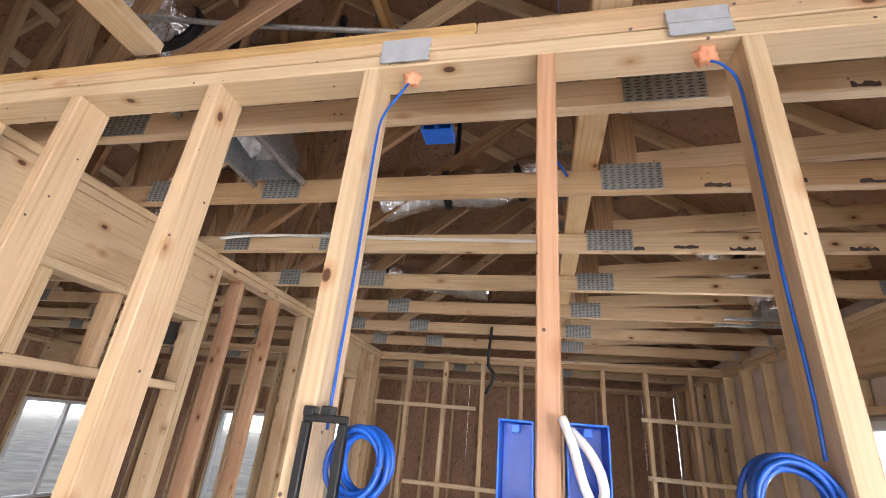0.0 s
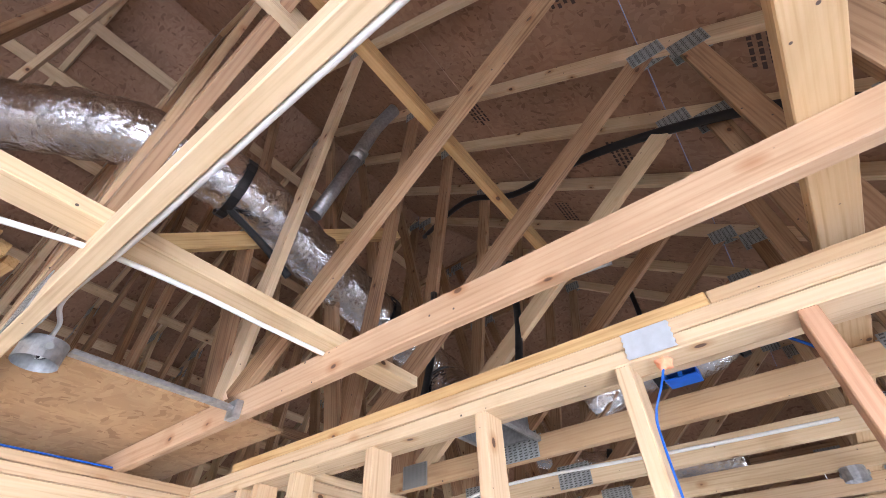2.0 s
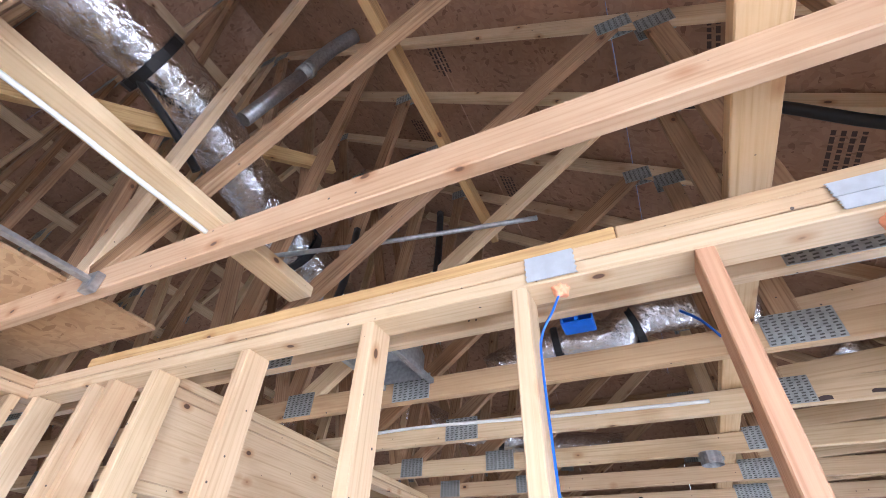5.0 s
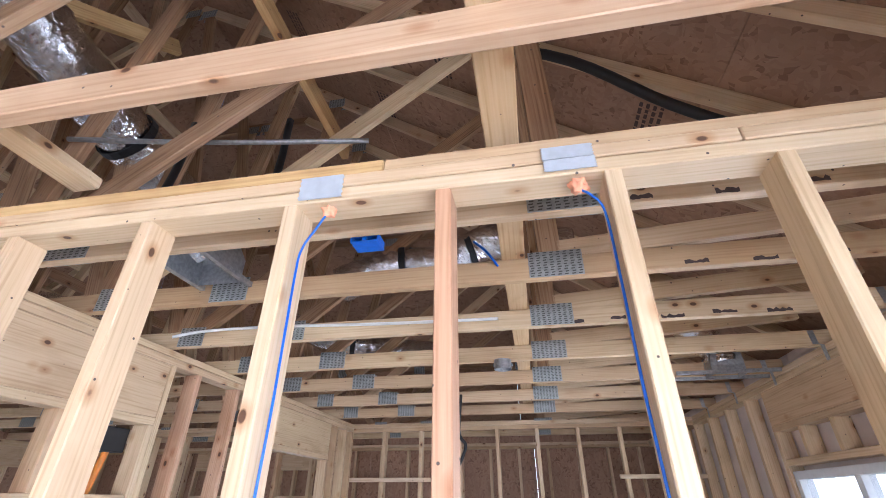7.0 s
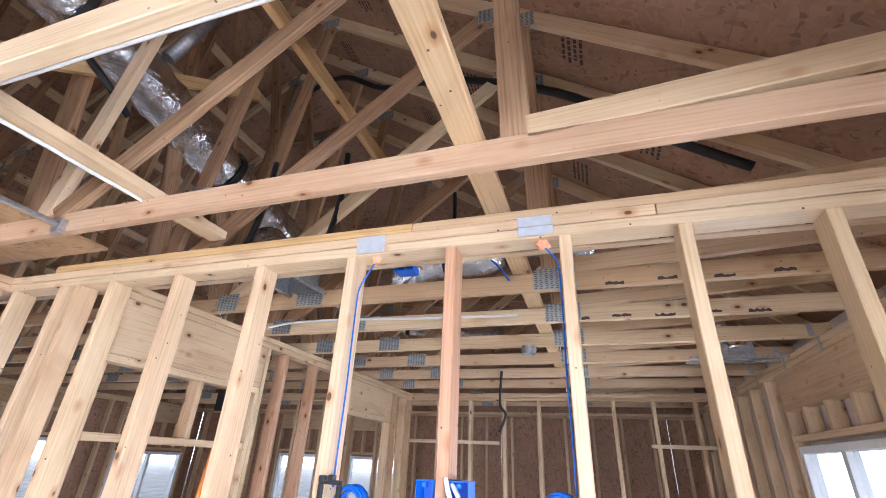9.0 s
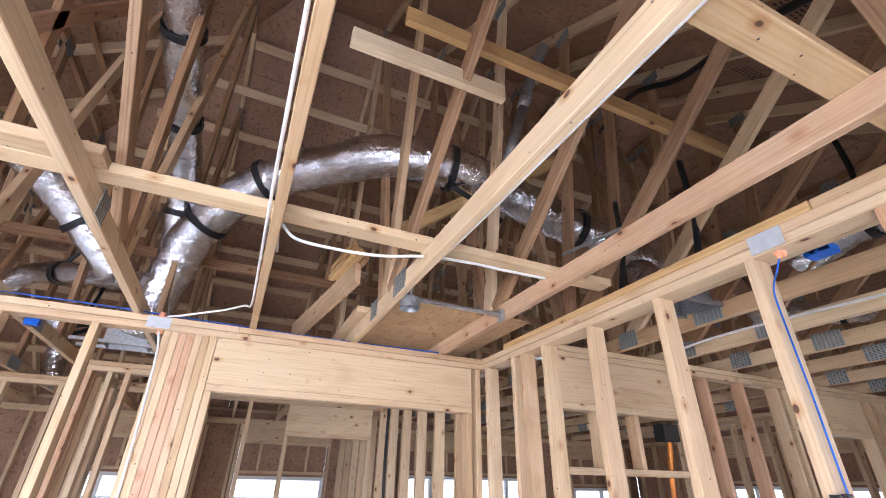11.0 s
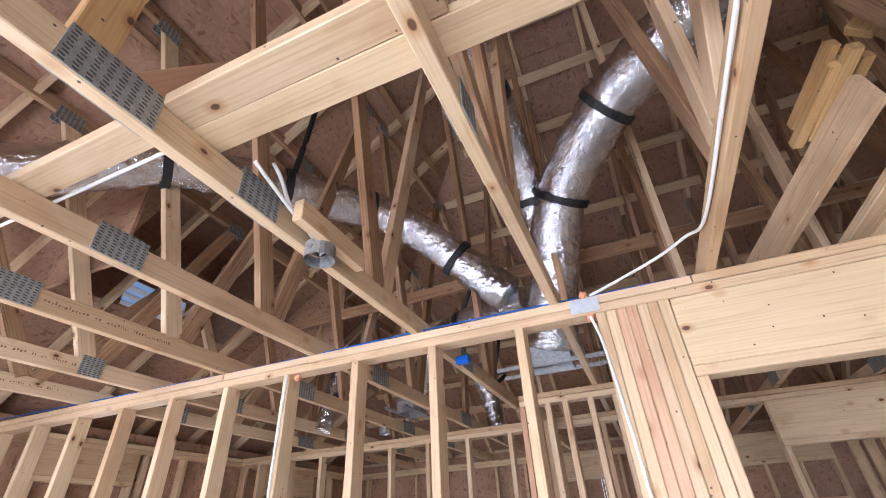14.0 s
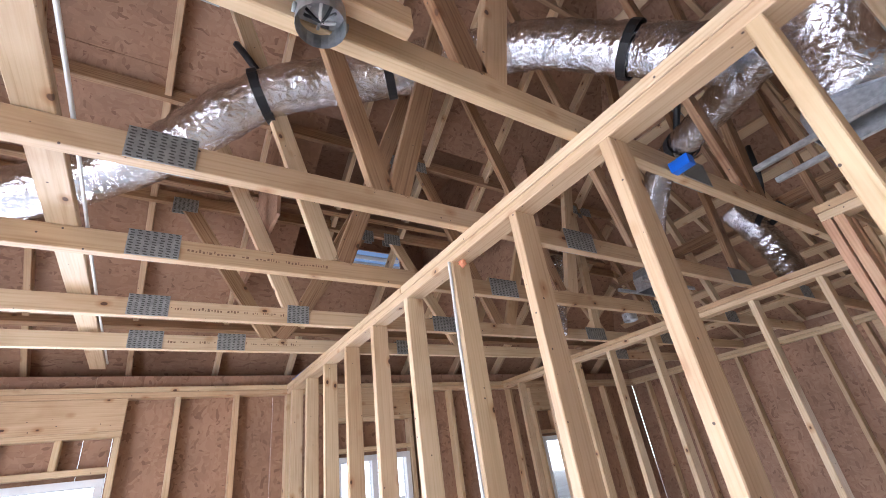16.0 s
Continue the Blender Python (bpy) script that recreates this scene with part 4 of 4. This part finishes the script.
def wall_box(x0, x1, y, z0, z1, open_front=True):
    root = thing("wall_box", "bright blue plastic electrical box nailed to a stud", "electrical box", "wall boxes")
    d, t = 0.07, 0.003
    for n2, lo, hi in (("side", (x0, y, z0), (x0 + t, y + d, z1)), ("side", (x1 - t, y, z0), (x1, y + d, z1)), ("end", (x0 + t, y, z1 - t), (x1 - t, y + d, z1)),
                       ("end", (x0 + t, y, z0), (x1 - t, y + d, z0 + t)), ("back", (x0 + t, y + d - t, z0 + t), (x1 - t, y + d, z1 - t))):
        block(n2, lo, hi, blue_plastic, root, 0.0008)
    for zz in (z0 + 0.012, z1 - 0.012):
        block("screw_lug", ((x0 + x1) / 2 - 0.006, y + 0.002, zz - 0.006), ((x0 + x1) / 2 + 0.006, y + 0.02, zz + 0.006), blue_plastic, root, 0.001)
    return root


wall_box(2.282, 2.333, AY - 0.012, 1.515, 1.638)
wb = wall_box(2.378, 2.436, AY - 0.012, 1.51, 1.640)
tube("cable_end", [(2.372, AY - 0.02, 1.645), (2.385, AY - 0.03, 1.61), (2.40, AY - 0.015, 1.56), (2.42, AY, 1.522)], 0.007, white_cable, wb, sides=7, rings=6)
tube("cable_end", [(2.385, AY - 0.0, 1.63), (2.41, AY - 0.02, 1.60), (2.424, AY - 0.02, 1.56), (2.415, AY + 0.01, 1.52)], 0.007, white_cable, wb, sides=7, rings=6)
wall_box(2.0, 2.09, 0.384, 2.425, 2.455)
wall_box(-0.95, -0.88, -0.35, 2.38, 2.46)
wall_box(-0.50, -0.46, -2.71, 2.42, 2.46)
wall_box(-0.42, -0.35, YS - 0.02, 1.28, 1.40)

def truss_tie(y):
    """A twisted steel strap from the outer wall's top plate up on to a truss chord."""
    bm = bmesh.new()
    x, yy = XE - 0.0055, y - T2 / 2 - 0.0022
    low = [bm.verts.new(p) for p in ((x, yy - 0.032, 2.36), (x, yy - 0.002, 2.36), (x, yy - 0.002, 2.437), (x, yy - 0.032, 2.437))]
    top = [bm.verts.new(p) for p in ((x - 0.004, yy, 2.452), (x - 0.034, yy, 2.452), (x - 0.038, yy, 2.525), (x - 0.008, yy, 2.525))]
    bm.faces.new(low)
    bm.faces.new((low[3], low[2], top[0], top[1]))
    bm.faces.new(top)
    bm.normal_update()
    bmesh.ops.solidify(bm, geom=bm.faces[:], thickness=0.0014)
    return tagged(link_bm("truss_tie", bm, steel), "galvanised steel tie from wall plate to truss", "truss tie", "truss ties")


for yy in NORTH_Y[:7]:
    truss_tie(yy)

# ---- gable vent beyond the cut roof boards ----
gv = thing("gable_vent", "white slatted vent glowing with daylight behind the cut roof boards", "vent")
VY = -6.2
for lo, hi in (((-1.6, VY - 0.02, 3.0), (-1.28, VY, 4.6)), ((-0.60, VY - 0.02, 3.0), (0.5, VY, 4.6)), ((-1.28, VY - 0.02, 3.95), (-0.60, VY, 4.6)), ((-1.28, VY - 0.02, 2.9), (-0.60, VY, 3.15)),
               ((-1.62, VY, 3.0), (-1.6, -4.3, 4.6)), ((0.5, VY, 3.0), (0.52, -4.3, 4.6)), ((-1.6, VY, 4.6), (0.5, -4.2, 4.62))):
    block("dormer_panel", lo, hi, osb, gv, 0)
for k in range(9):
    sl = block("slat", (-1.28, VY - 0.055, 3.17 + 0.087 * k), (-0.60, VY + 0.0, 3.178 + 0.087 * k), vinyl, gv, 0.001)
    sl.matrix_world = sl.matrix_world @ pose(0, 0, 0, 25, 0, 0)

# ---- stamps on the roof boards and chords ----
def ink_bar(p, q, w, up):
    return stick("ink_bar", p, q, 0.001, w, ink, None, up)


def roof_stamp(x, y, rows=4):
    root = thing("board_stamp", "unreadable black printed stamp on the roof board", "stamp", "board stamps")
    rnd = random.Random(int(x * 100 + y * 37))
    sl = Vector((-1, 0, PITCH)).normalized()
    nrm = Vector((PITCH, 0, 1)).normalized()
    o = Vector((x, y, EAVE + PITCH * (EX - x))) - nrm * 0.002
    for k in range(rows):
        c = -0.12
        while c < 0.12:
            l = 0.012 + 0.03 * rnd.random()
            a = o + sl * (k * 0.035) + Vector((0, c, 0))
            bm = bmesh.new()
            v = [bm.verts.new(a + sl * ds + Vector((0, dy, 0))) for ds, dy in ((0, 0), (0.018, 0), (0.018, l), (0, l))]
            bm.faces.new(v)
            part("ink_mark", bm, ink, root)
            c += l + 0.010
    return root


for x, y in ((2.9, 0.5), (2.9, 1.7), (2.2, 1.1), (2.3, -0.1), (1.6, 1.75), (3.3, 1.1), (1.5, 0.5), (1.0, 1.2), (3.5, 2.9)):
    roof_stamp(x, y)


def chord_print(x0, y, z, n):
    """A line of small printed marks, unreadable, on the face of a truss chord."""
    rnd = random.Random(n)
    bm = bmesh.new()
    x = x0
    for k in range(n):
        l = 0.003 + 0.008 * rnd.random()
        hh = 0.005 + 0.010 * rnd.random()
        zz = z + 0.006 * rnd.random()
        v = [bm.verts.new(p) for p in ((x, y, zz), (x - l, y, zz), (x - l, y, zz + hh), (x, y, zz + hh))]
        bm.faces.new(v)
        x -= l + (0.006 if rnd.random() < 0.75 else 0.026)
    return tagged(link_bm("chord_print", bm, stamp_ink), "row of small brown printed marks on a chord", "print", "chord prints")


for k, yy in enumerate(SOUTH_Y[6:]):
    chord_print(0.93, yy + T2 / 2 + 0.0015, 2.478, 38 + k)

# dark sap stains along the bark edge of the north chords
def stain(x, y, z, l, seed):
    rnd = random.Random(seed)
    bm = bmesh.new()
    n2 = 8
    up2 = [bm.verts.new((x + l * k / n2, y, z + 0.006 + 0.012 * rnd.random())) for k in range(n2 + 1)]
    dn = [bm.verts.new((x + l * k / n2, y, z - 0.004 * rnd.random())) for k in range(n2 + 1)]
    for k in range(n2):
        bm.faces.new((dn[k], dn[k + 1], up2[k + 1], up2[k]))
    return tagged(link_bm("bark_stain", bm, ink), "dark bark stain on the edge of a chord", "stain", "bark stains")


for i, yy in enumerate(NORTH_Y[:3]):
    for k in range(5):
        stain(2.62 + 0.22 * k + 0.04 * i, yy - T2 / 2 - 0.0012, CEIL + 0.006 + 0.008 * ((k + i) % 2), 0.06 + 0.02 * ((k * 3 + i) % 3), 10 * i + k)
